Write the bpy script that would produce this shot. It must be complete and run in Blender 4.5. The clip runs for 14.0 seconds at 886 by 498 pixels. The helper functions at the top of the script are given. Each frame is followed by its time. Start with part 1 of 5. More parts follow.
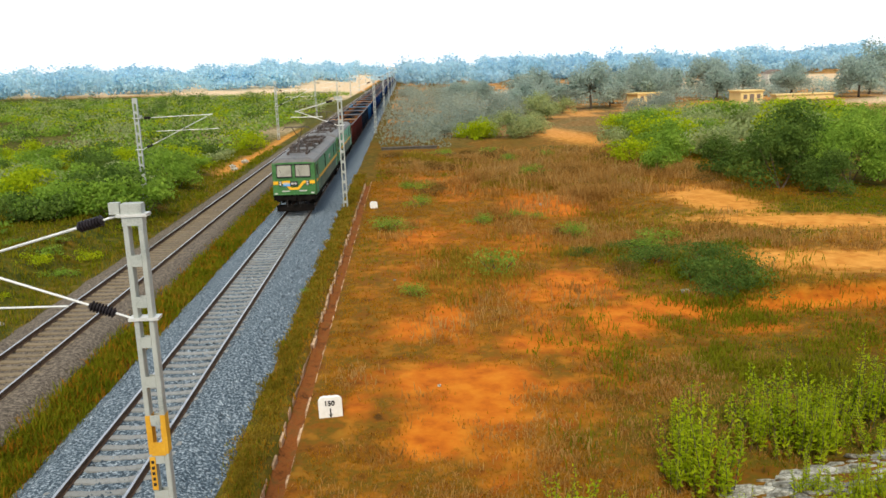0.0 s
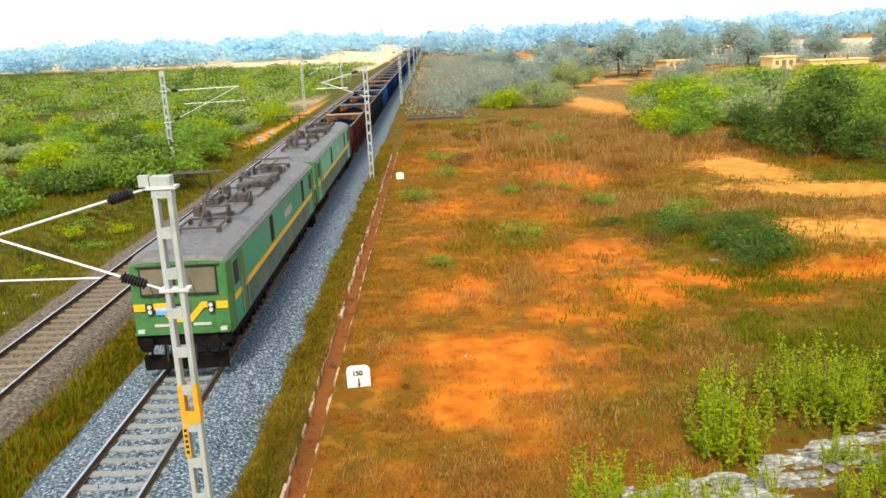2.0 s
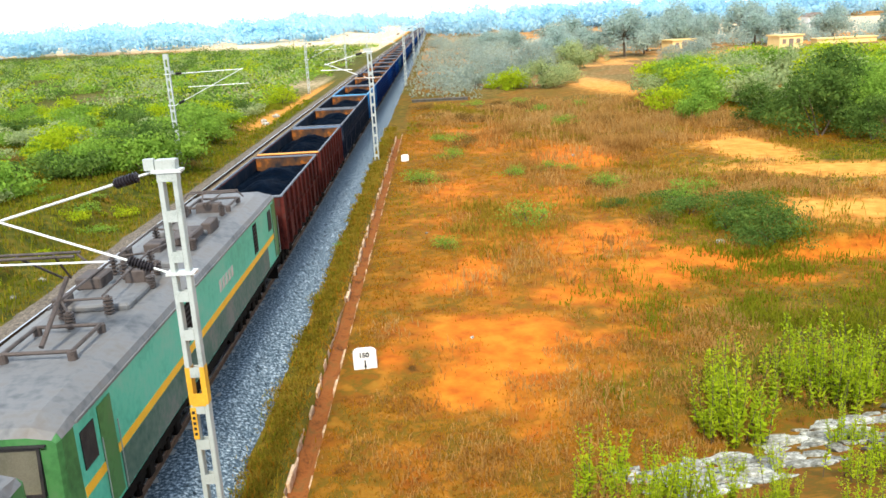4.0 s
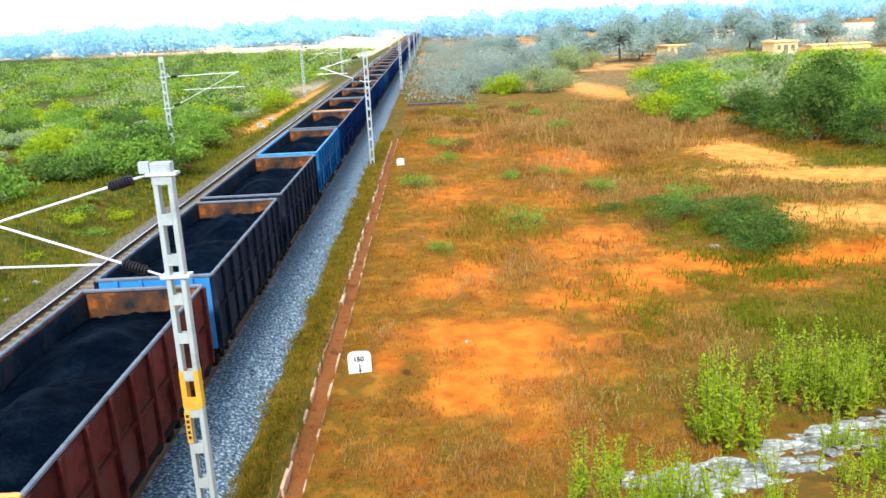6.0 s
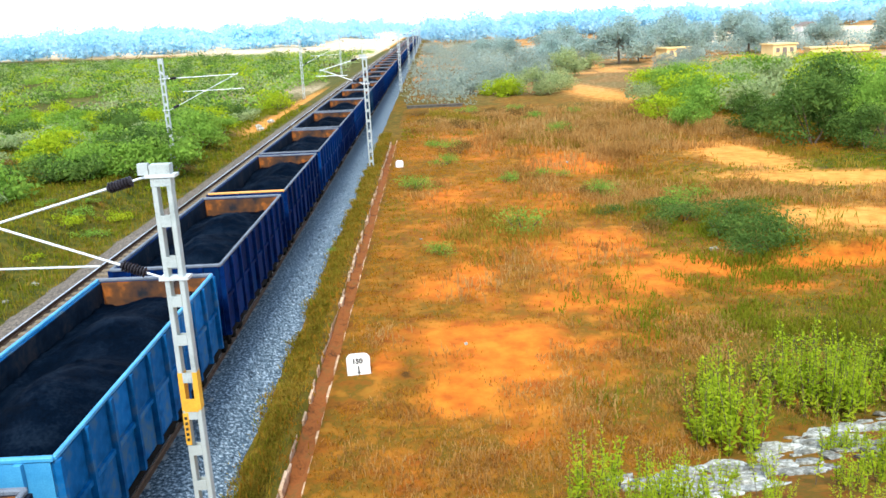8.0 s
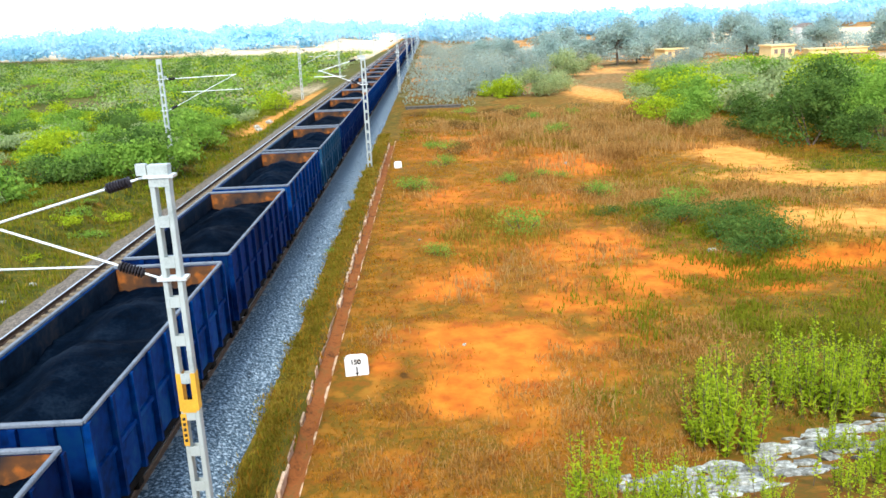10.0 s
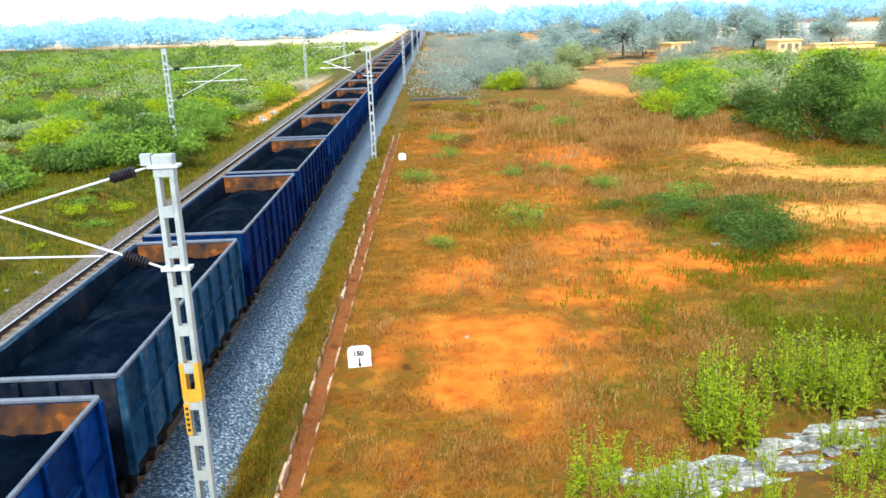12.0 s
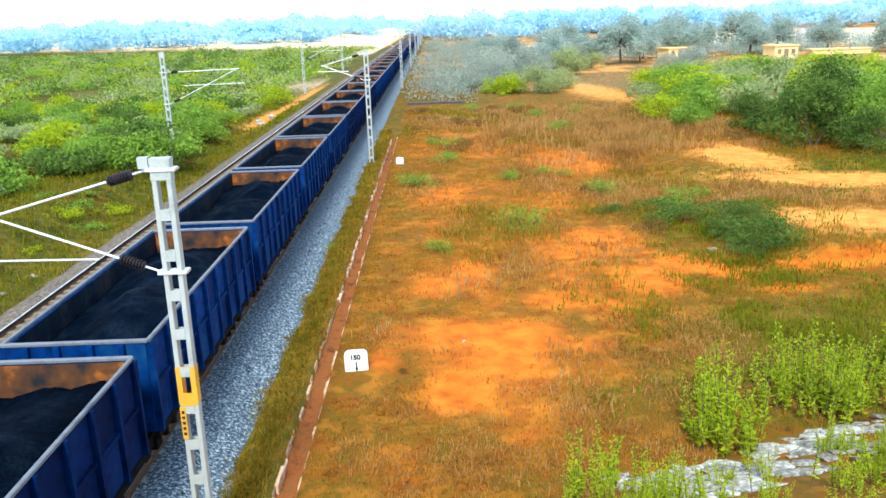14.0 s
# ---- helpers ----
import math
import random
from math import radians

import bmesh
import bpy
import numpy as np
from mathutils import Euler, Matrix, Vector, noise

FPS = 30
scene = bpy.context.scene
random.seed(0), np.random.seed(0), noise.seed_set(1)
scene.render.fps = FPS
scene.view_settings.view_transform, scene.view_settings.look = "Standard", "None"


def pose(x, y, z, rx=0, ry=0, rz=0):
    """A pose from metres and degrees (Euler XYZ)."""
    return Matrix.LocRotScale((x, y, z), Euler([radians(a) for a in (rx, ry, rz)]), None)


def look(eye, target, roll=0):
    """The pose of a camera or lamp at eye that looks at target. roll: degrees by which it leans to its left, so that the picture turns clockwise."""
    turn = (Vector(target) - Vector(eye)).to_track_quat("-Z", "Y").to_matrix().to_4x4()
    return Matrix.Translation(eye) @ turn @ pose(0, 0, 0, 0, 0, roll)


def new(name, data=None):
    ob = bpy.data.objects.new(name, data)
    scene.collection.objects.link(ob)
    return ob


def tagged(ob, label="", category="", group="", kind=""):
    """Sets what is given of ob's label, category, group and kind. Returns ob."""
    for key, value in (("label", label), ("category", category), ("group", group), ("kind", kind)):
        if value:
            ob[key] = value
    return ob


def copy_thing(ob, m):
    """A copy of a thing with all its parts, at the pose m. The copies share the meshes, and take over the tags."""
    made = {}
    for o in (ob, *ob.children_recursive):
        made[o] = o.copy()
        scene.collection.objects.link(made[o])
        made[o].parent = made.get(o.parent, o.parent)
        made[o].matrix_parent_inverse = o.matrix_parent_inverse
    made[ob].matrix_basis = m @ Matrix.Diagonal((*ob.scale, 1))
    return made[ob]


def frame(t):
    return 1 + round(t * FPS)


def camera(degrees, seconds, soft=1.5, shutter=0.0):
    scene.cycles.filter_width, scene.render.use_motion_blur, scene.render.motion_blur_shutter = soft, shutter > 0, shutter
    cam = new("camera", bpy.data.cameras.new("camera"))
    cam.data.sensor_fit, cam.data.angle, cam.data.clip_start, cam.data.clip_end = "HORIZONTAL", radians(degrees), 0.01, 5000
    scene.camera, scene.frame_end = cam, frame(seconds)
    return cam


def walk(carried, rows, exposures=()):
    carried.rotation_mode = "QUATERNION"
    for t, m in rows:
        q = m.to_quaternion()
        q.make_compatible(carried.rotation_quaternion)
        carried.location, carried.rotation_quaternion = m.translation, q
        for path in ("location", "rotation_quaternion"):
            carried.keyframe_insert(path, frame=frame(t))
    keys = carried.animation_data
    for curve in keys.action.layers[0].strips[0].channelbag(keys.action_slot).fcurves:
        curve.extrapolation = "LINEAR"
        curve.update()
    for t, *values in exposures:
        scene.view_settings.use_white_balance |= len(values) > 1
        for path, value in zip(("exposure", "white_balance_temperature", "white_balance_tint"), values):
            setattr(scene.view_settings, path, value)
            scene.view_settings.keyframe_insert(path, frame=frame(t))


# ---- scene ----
cam = camera(56.1, 14.0, soft=1.6)
EYE = (0.0, 0.0, 9.5)
# seconds, yaw, pitch, roll of the camera held in the hand on the road bridge
TURNS = (
    (0, -2.62, -12.52, 1.90),
    (0.5, -2.30, -12.82, 2.05),
    (1, -2.05, -13.45, 2.26),
    (1.5, -1.75, -14.12, 2.36),
    (2, -0.90, -14.47, 2.58),
    (2.5, -0.59, -15.59, 2.72),
    (3, -0.46, -15.85, 3.00),
    (5.5, -0.83, -15.41, 2.74),
    (6, -0.88, -15.43, 2.68),
    (6.5, -0.92, -15.41, 2.59),
    (7, -0.89, -15.38, 2.66),
    (7.5, -0.87, -15.28, 2.68),
    (8, -0.93, -15.29, 2.60),
    (10.5, -1.03, -15.23, 2.52),
    (11, -0.89, -15.25, 2.56),
    (11.5, -0.90, -15.35, 2.47),
    (12, -0.65, -15.74, 2.09),
    (12.5, -0.47, -15.51, 2.16),
    (13, -1.02, -15.38, 2.10),
    (13.5, -0.98, -15.35, 1.83),
    (14, -0.80, -15.47, 1.90),
)
walk(cam, [(t, pose(*EYE, 90 + pitch, roll, yaw)) for t, yaw, pitch, roll in TURNS],
     exposures=[(0, -0.05, 6500, 10), (1.0, 0.2, 6500, 10), (2.0, 0.45, 6500, 10), (3.0, 0.7, 6400, 9), (5.5, 0.82, 5450, 9), (14.0, 0.82, 5450, 9)])

# ---- light ----
SUN_FROM = Vector((-0.1, -0.8, 0.95)).normalized()
sun = new("sun", bpy.data.lights.new("sun", "SUN"))
sun.data.energy, sun.data.angle, sun.data.color = 3.6, radians(9.0), (1.0, 0.89, 0.72)
sun.matrix_world = look((0, 0, 60), Vector((0, 0, 60)) - SUN_FROM)
world = bpy.data.worlds.new("world")
scene.world = world
world.use_nodes = True
wn = world.node_tree
sky = wn.nodes.new("ShaderNodeTexSky")
sky.sky_type, sky.sun_disc = "NISHITA", False
sky.sun_elevation = math.asin(SUN_FROM.z)
sky.sun_rotation = math.atan2(SUN_FROM.x, SUN_FROM.y)
sky.air_density, sky.dust_density, sky.ozone_density = 1.0, 3.0, 1.0
wn.nodes["Background"].inputs["Strength"].default_value = 0.14
# bright haze near the horizon, thinning towards the zenith
direction = wn.nodes.new("ShaderNodeTexCoord")
axes = wn.nodes.new("ShaderNodeSeparateXYZ")
wn.links.new(direction.outputs["Generated"], axes.inputs[0])
rise = wn.nodes.new("ShaderNodeMapRange")
rise.interpolation_type = "SMOOTHSTEP"
rise.inputs["From Min"].default_value, rise.inputs["From Max"].default_value = 0.05, 0.75
wn.links.new(axes.outputs["Z"], rise.inputs["Value"])
tint = wn.nodes.new("ShaderNodeMix")
tint.data_type = "RGBA"
tint.inputs["A"].default_value, tint.inputs["B"].default_value = (8.9, 9.4, 9.9, 1), (3.4, 4.0, 4.7, 1)
wn.links.new(rise.outputs[0], tint.inputs["Factor"])
haze = wn.nodes.new("ShaderNodeMix")
haze.data_type = "RGBA"
haze.inputs["Factor"].default_value = 0.95
wn.links.new(tint.outputs["Result"], haze.inputs["B"])
wn.links.new(sky.outputs[0], haze.inputs["A"])
wn.links.new(haze.outputs["Result"], wn.nodes["Background"].inputs["Color"])
scene.view_settings.exposure = 0.0

RAIL_X, LEFT_X, LEFT_DZ = -7.71, -13.53, 0.2
rng = random.Random(7)

# ---- materials ----
def material(name, colours, scale=3.0, rough=0.8, bump=0.2, metal=0.0, fine=40.0, detail=6.0, island=0.0, obj=0.0, through_light=0.0, spec=None):
    """Noise at two scales between the colours, with relief; island and obj vary the brightness piece by piece."""
    m = bpy.data.materials.new(name)
    m.use_nodes = True
    nt = m.node_tree
    b = nt.nodes["Principled BSDF"]
    co = nt.nodes.new("ShaderNodeTexCoord")
    n1 = nt.nodes.new("ShaderNodeTexNoise")
    n1.inputs["Scale"].default_value, n1.inputs["Detail"].default_value = scale, detail
    n2 = nt.nodes.new("ShaderNodeTexNoise")
    n2.inputs["Scale"].default_value, n2.inputs["Detail"].default_value = fine, 4
    nt.links.new(co.outputs["Object"], n1.inputs["Vector"])
    nt.links.new(co.outputs["Object"], n2.inputs["Vector"])
    mix = nt.nodes.new("ShaderNodeMath")
    mix.operation = "MULTIPLY_ADD"
    mix.inputs[1].default_value = 0.45
    nt.links.new(n2.outputs["Fac"], mix.inputs[0])
    sc = nt.nodes.new("ShaderNodeMath")
    sc.operation = "MULTIPLY"
    sc.inputs[1].default_value = 0.75
    nt.links.new(n1.outputs["Fac"], sc.inputs[0])
    nt.links.new(sc.outputs[0], mix.inputs[2])
    ramp = nt.nodes.new("ShaderNodeValToRGB")
    els = ramp.color_ramp.elements
    k = len(colours)
    for i, c in enumerate(colours):
        pos = 0.42 + 0.36 * i / max(1, k - 1)
        e = els[i] if i < 2 else els.new(pos)
        e.position, e.color = pos, (*c, 1)
    if k == 1:
        els[1].color = (*colours[0], 1)
    nt.links.new(mix.outputs[0], ramp.inputs["Fac"])
    out = ramp.outputs["Color"]
    if island or obj:
        src = nt.nodes.new("ShaderNodeNewGeometry").outputs["Random Per Island"] if island else nt.nodes.new("ShaderNodeObjectInfo").outputs["Random"]
        mr = nt.nodes.new("ShaderNodeMapRange")
        w = island or obj
        mr.inputs["To Min"].default_value, mr.inputs["To Max"].default_value = 1 - w, 1 + w
        nt.links.new(src, mr.inputs["Value"])
        hsv = nt.nodes.new("ShaderNodeHueSaturation")
        nt.links.new(out, hsv.inputs["Color"])
        nt.links.new(mr.outputs[0], hsv.inputs["Value"])
        out = hsv.outputs["Color"]
    nt.links.new(out, b.inputs["Base Color"])
    b.inputs["Roughness"].default_value, b.inputs["Metallic"].default_value = rough, metal
    if rough > 0.7:
        b.inputs["Specular IOR Level"].default_value = 0.2
    if spec is not None:
        b.inputs["Specular IOR Level"].default_value = spec
    if bump:
        bp = nt.nodes.new("ShaderNodeBump")
        bp.inputs["Strength"].default_value, bp.inputs["Distance"].default_value = bump, 0.03
        nt.links.new(mix.outputs[0], bp.inputs["Height"])
        nt.links.new(bp.outputs[0], b.inputs["Normal"])
    if through_light:
        tr = nt.nodes.new("ShaderNodeBsdfTranslucent")
        nt.links.new(out, tr.inputs["Color"])
        mx = nt.nodes.new("ShaderNodeMixShader")
        mx.inputs[0].default_value = through_light
        nt.links.new(b.outputs[0], mx.inputs[1])
        nt.links.new(tr.outputs[0], mx.inputs[2])
        nt.links.new(mx.outputs[0], nt.nodes["Material Output"].inputs["Surface"])
    return m


M = {}
M["mast"] = material("mast_paint", [(0.26, 0.29, 0.27), (0.42, 0.45, 0.42), (0.34, 0.36, 0.33)], 2, 0.55, 0.06)
M["mast_yellow"] = material("mast_yellow", [(0.55, 0.27, 0.015), (0.72, 0.4, 0.03)], 3, 0.5, 0.05)
M["tube"] = material("galvanised_tube", [(0.6, 0.62, 0.6), (0.75, 0.76, 0.74)], 5, 0.4, 0.03, 0.3)
M["insulator"] = material("insulator_glaze", [(0.012, 0.01, 0.012), (0.03, 0.025, 0.03)], 5, 0.5, 0.0, spec=0.15)
M["black"] = material("black_steel", [(0.012, 0.012, 0.014), (0.04, 0.036, 0.034)], 4, 0.65, 0.1, spec=0.2)
M["rail_side"] = material("rail_rust", [(0.05, 0.03, 0.02), (0.12, 0.07, 0.04)], 6, 0.8, 0.1)
M["rail_top"] = material("rail_polish", [(0.42, 0.44, 0.47), (0.6, 0.61, 0.64)], 4, 0.28, 0.0, 0.85)
M["sleeper"] = material("sleeper_concrete", [(0.16, 0.17, 0.17), (0.28, 0.29, 0.28), (0.22, 0.22, 0.21)], 5, 0.9, 0.3, obj=0.12)
M["sleeper_old"] = material("sleeper_concrete_old", [(0.14, 0.11, 0.07), (0.24, 0.19, 0.12), (0.19, 0.15, 0.1)], 5, 0.9, 0.3, obj=0.12)
M["ballast"] = material("ballast_stone", [(0.01, 0.019, 0.03), (0.075, 0.11, 0.14), (0.45, 0.52, 0.57)], 12, 0.9, 1.0, fine=26, detail=3)
M["ballast_old"] = material("ballast_dusty", [(0.04, 0.034, 0.025), (0.13, 0.105, 0.08), (0.27, 0.225, 0.17)], 9, 0.9, 1.0, fine=26, detail=3)
M["stone"] = material("loose_stone", [(0.02, 0.036, 0.055), (0.1, 0.135, 0.165), (0.4, 0.46, 0.5)], 4, 0.9, 0.2, island=0.7)
M["stone_old"] = material("loose_dusty_stone", [(0.06, 0.05, 0.035), (0.15, 0.12, 0.09), (0.27, 0.23, 0.17)], 4, 0.9, 0.2, island=0.4)
M["white"] = material("whitewash", [(0.72, 0.72, 0.68), (0.85, 0.85, 0.82)], 6, 0.8, 0.1)
M["drain"] = material("drain_masonry", [(0.34, 0.2, 0.1), (0.58, 0.4, 0.25), (0.68, 0.5, 0.35)], 4, 0.9, 0.8, obj=0.2)
M["drain_bed"] = material("drain_bed_soil", [(0.07, 0.028, 0.008), (0.26, 0.085, 0.018), (0.15, 0.08, 0.02)], 2, 0.95, 0.9, fine=12)
M["roof_grey"] = material("loco_roof", [(0.07, 0.075, 0.08), (0.15, 0.15, 0.15), (0.13, 0.115, 0.1)], 0.6, 0.5, 0.06, fine=5, spec=0.25)
M["loco_green"] = material("loco_teal", [(0.01, 0.18, 0.11), (0.018, 0.3, 0.19), (0.04, 0.27, 0.18)], 0.8, 0.35, 0.03, fine=7, spec=0.25)
M["skirt"] = material("loco_skirt_dusty", [(0.04, 0.09, 0.07), (0.09, 0.14, 0.11), (0.17, 0.17, 0.15)], 0.8, 0.6, 0.04, fine=6, spec=0.1)
M["cab_green"] = material("cab_green", [(0.035, 0.11, 0.035), (0.06, 0.18, 0.055), (0.08, 0.17, 0.07)], 1.2, 0.45, 0.03, fine=8, spec=0.2)
M["loco_mint"] = material("loco_mint", [(0.05, 0.33, 0.22), (0.09, 0.46, 0.32), (0.16, 0.45, 0.33)], 0.8, 0.35, 0.03, fine=7, spec=0.25)
M["loco_yellow"] = material("loco_yellow", [(0.78, 0.4, 0.01), (0.9, 0.5, 0.02)], 2, 0.4, 0.02)
M["loco_dark"] = material("loco_underframe", [(0.004, 0.004, 0.004), (0.016, 0.013, 0.011)], 3, 0.8, 0.2, spec=0.03)
M["glass"] = material("cab_glass", [(0.26, 0.24, 0.18), (0.4, 0.37, 0.28)], 1.5, 0.08, 0.0, 0.6)
M["roof_gear"] = material("roof_gear", [(0.03, 0.025, 0.024), (0.09, 0.07, 0.06), (0.06, 0.055, 0.055)], 3, 0.6, 0.1, spec=0.2)
M["lens"] = material("lamp_lens", [(0.45, 0.45, 0.42), (0.6, 0.6, 0.56)], 5, 0.2, 0.0)
M["flag_blue"] = material("sticker_blue", [(0.1, 0.35, 0.75), (0.14, 0.42, 0.8)], 5, 0.4, 0)
M["coal"] = material("coal", [(0.0005, 0.0016, 0.004), (0.0012, 0.0038, 0.0095), (0.006, 0.011, 0.02)], 1.3, 0.75, 1.0, fine=16, obj=0.25, spec=0.012)
M["inside_dark"] = material("wagon_inside_slate", [(0.002, 0.005, 0.011), (0.006, 0.013, 0.025), (0.03, 0.028, 0.03)], 0.8, 0.8, 0.1, fine=5, spec=0.04)
M["inside"] = material("wagon_inside_dust", [(0.012, 0.014, 0.018), (0.11, 0.045, 0.014), (0.6, 0.17, 0.012)], 0.5, 0.8, 0.1, fine=3)
BODY = {
    "red": [(0.02, 0.007, 0.007), (0.085, 0.018, 0.014), (0.055, 0.03, 0.026)],
    "blue": [(0.001, 0.009, 0.042), (0.003, 0.028, 0.14), (0.01, 0.055, 0.15)],
    "deep": [(0.0008, 0.004, 0.022), (0.0018, 0.014, 0.08), (0.003, 0.024, 0.085)],
    "pale": [(0.005, 0.04, 0.12), (0.012, 0.095, 0.26), (0.07, 0.12, 0.16)],
    "worn": [(0.005, 0.025, 0.055), (0.016, 0.06, 0.12), (0.075, 0.11, 0.14)],
    "slate": [(0.003, 0.006, 0.013), (0.01, 0.016, 0.03), (0.036, 0.036, 0.042)]}
for k, cols in BODY.items():
    M["w_" + k] = material("wagon_" + k, cols, 0.9, 0.65, 0.1, fine=5, obj=0.2, spec=0.05)
    M["p_" + k] = material("wagon_panel_" + k, [tuple(1.2 * q for q in cols[0]), cols[1], cols[2]], 0.7, 0.65, 0.12, fine=4, obj=0.45, spec=0.04)
M["rim_light"] = material("wagon_rim_worn", [(0.045, 0.06, 0.085), (0.15, 0.17, 0.2), (0.06, 0.065, 0.08)], 1.5, 0.6, 0.05)
M["rim_cyan"] = material("wagon_rim_cyan", [(0.04, 0.22, 0.45), (0.1, 0.36, 0.6)], 1.5, 0.5, 0.05)
M["rim_orange"] = material("wagon_rim_orange", [(0.6, 0.25, 0.05), (0.8, 0.42, 0.1)], 1.5, 0.6, 0.05)
M["rim_blue"] = material("wagon_rim_blue", [(0.03, 0.16, 0.45), (0.06, 0.28, 0.6)], 1.5, 0.5, 0.05)
M["leaf"] = material("leaf_green", [(0.14, 0.25, 0.03), (0.23, 0.37, 0.045), (0.34, 0.46, 0.06)], 0.7, 0.7, 0, fine=5, island=0.2, through_light=0.5, spec=0.04)
M["leaf_dark"] = material("leaf_dark_green", [(0.06, 0.11, 0.022), (0.1, 0.17, 0.03), (0.16, 0.23, 0.04)], 0.7, 0.7, 0, fine=5, island=0.2, through_light=0.45, spec=0.04)
M["leaf_lime"] = material("leaf_lime", [(0.27, 0.36, 0.008), (0.4, 0.5, 0.012), (0.54, 0.55, 0.015)], 0.9, 0.7, 0, fine=5, island=0.22, through_light=0.55, spec=0.04)
M["leaf_dry"] = material("leaf_dry", [(0.13, 0.075, 0.02), (0.22, 0.13, 0.03), (0.2, 0.15, 0.04)], 0.9, 0.85, 0, fine=5, island=0.2, through_light=0.5, spec=0.04)
# green lightened for scrub further off, imitating the haze over it
M["leaf_mid"] = material("leaf_mid_hazed", [(0.26, 0.33, 0.14), (0.37, 0.43, 0.18), (0.47, 0.5, 0.2)], 0.5, 0.8, 0, fine=4, island=0.15, through_light=0.55, spec=0.04)
# far tree leaves made pale and greyish: distance haze painted into the colour
M["leaf_grey"] = material("leaf_grey_hazed", [(0.32, 0.42, 0.38), (0.42, 0.52, 0.46), (0.5, 0.57, 0.46)], 0.15, 0.8, 0, fine=2, island=0.12, through_light=0.6, spec=0.04)
# thicket leaves greyed to stand in for haze along the line
M["leaf_thicket"] = material("leaf_thicket_hazed", [(0.25, 0.31, 0.26), (0.34, 0.4, 0.33), (0.44, 0.47, 0.33)], 0.2, 0.85, 0, fine=2, island=0.12, through_light=0.6, spec=0.04)
# pale blue leaves: aerial haze put into the colour of the far woods
M["wood_blue"] = material("far_wood_haze_tint", [(0.42, 0.68, 0.84), (0.5, 0.74, 0.86), (0.56, 0.78, 0.86)], 0.03, 0.9, 0, fine=0.2, island=0.1, through_light=0.6, spec=0.04)
M["bark"] = material("bark", [(0.07, 0.05, 0.035), (0.16, 0.12, 0.08)], 5, 0.9, 0.4)
M["grass_dry"] = material("grass_dry", [(0.3, 0.13, 0.008), (0.42, 0.2, 0.014), (0.36, 0.21, 0.02)], 0.35, 0.85, 0, fine=3, island=0.12, through_light=0.55, spec=0.04)
M["grass_brown"] = material("grass_brown", [(0.3, 0.15, 0.03), (0.47, 0.26, 0.07), (0.52, 0.34, 0.12)], 0.25, 0.85, 0, fine=2, island=0.2, through_light=0.6, spec=0.04)
M["grass_olive"] = material("grass_olive", [(0.2, 0.15, 0.014), (0.3, 0.22, 0.02), (0.4, 0.28, 0.04)], 0.25, 0.85, 0, fine=2, island=0.2, through_light=0.6, spec=0.04)
M["grass_green"] = material("grass_green", [(0.13, 0.15, 0.006), (0.19, 0.205, 0.008), (0.25, 0.225, 0.012)], 0.35, 0.85, 0, fine=4, island=0.12, through_light=0.5, spec=0.04)
M["plaster_pale"] = material("plaster_pale", [(0.62, 0.6, 0.55), (0.78, 0.76, 0.72)], 0.6, 0.9, 0.1)
M["plaster_yellow"] = material("plaster_yellow", [(0.72, 0.52, 0.2), (0.82, 0.62, 0.28)], 0.6, 0.9, 0.1)
M["roof_tile"] = material("roof_dark", [(0.15, 0.12, 0.1), (0.25, 0.19, 0.15)], 1, 0.9, 0.2)
M["rail_grey"] = material("handrail_grey", [(0.2, 0.24, 0.22), (0.32, 0.35, 0.33)], 5, 0.5, 0)
M["concrete"] = material("culvert_concrete", [(0.07, 0.065, 0.055), (0.16, 0.145, 0.125)], 2, 0.9, 0.3)
M["rock"] = material("pitching_stone", [(0.09, 0.085, 0.06), (0.3, 0.29, 0.24), (0.62, 0.61, 0.54)], 5, 0.95, 1.0, fine=24, obj=0.4)


# ---- mesh helpers ----
def box(bm, x0, x1, y0, y1, z0, z1):
    v = [bm.verts.new(p) for p in ((x0, y0, z0), (x1, y0, z0), (x1, y1, z0), (x0, y1, z0), (x0, y0, z1), (x1, y0, z1), (x1, y1, z1), (x0, y1, z1))]
    for f in ((3, 2, 1, 0), (4, 5, 6, 7), (0, 1, 5, 4), (1, 2, 6, 5), (2, 3, 7, 6), (3, 0, 4, 7)):
        bm.faces.new([v[i] for i in f])
    return v


def soft_box(bm, x0, x1, y0, y1, z0, z1, r=0.02):
    t = bmesh.new()
    box(t, x0, x1, y0, y1, z0, z1)
    bmesh.ops.bevel(t, geom=t.edges[:], offset=r, segments=1, affect="EDGES")
    join(bm, t)


def join(bm, t):
    me = bpy.data.meshes.new("tmp")
    t.to_mesh(me)
    t.free()
    bm.from_mesh(me)
    bpy.data.meshes.remove(me)


def rod(bm, a, b, r, n=8, r2=None):
    a, b = Vector(a), Vector(b)
    q = (b - a).to_track_quat("Z", "Y")
    r2 = r if r2 is None else r2
    lo = [bm.verts.new(a + q @ Vector((r * math.cos(i * math.tau / n), r * math.sin(i * math.tau / n), 0))) for i in range(n)]
    hi = [bm.verts.new(b + q @ Vector((r2 * math.cos(i * math.tau / n), r2 * math.sin(i * math.tau / n), 0))) for i in range(n)]
    for i in range(n):
        bm.faces.new((lo[i], lo[(i + 1) % n], hi[(i + 1) % n], hi[i]))
    bm.faces.new(lo[::-1])
    bm.faces.new(hi)


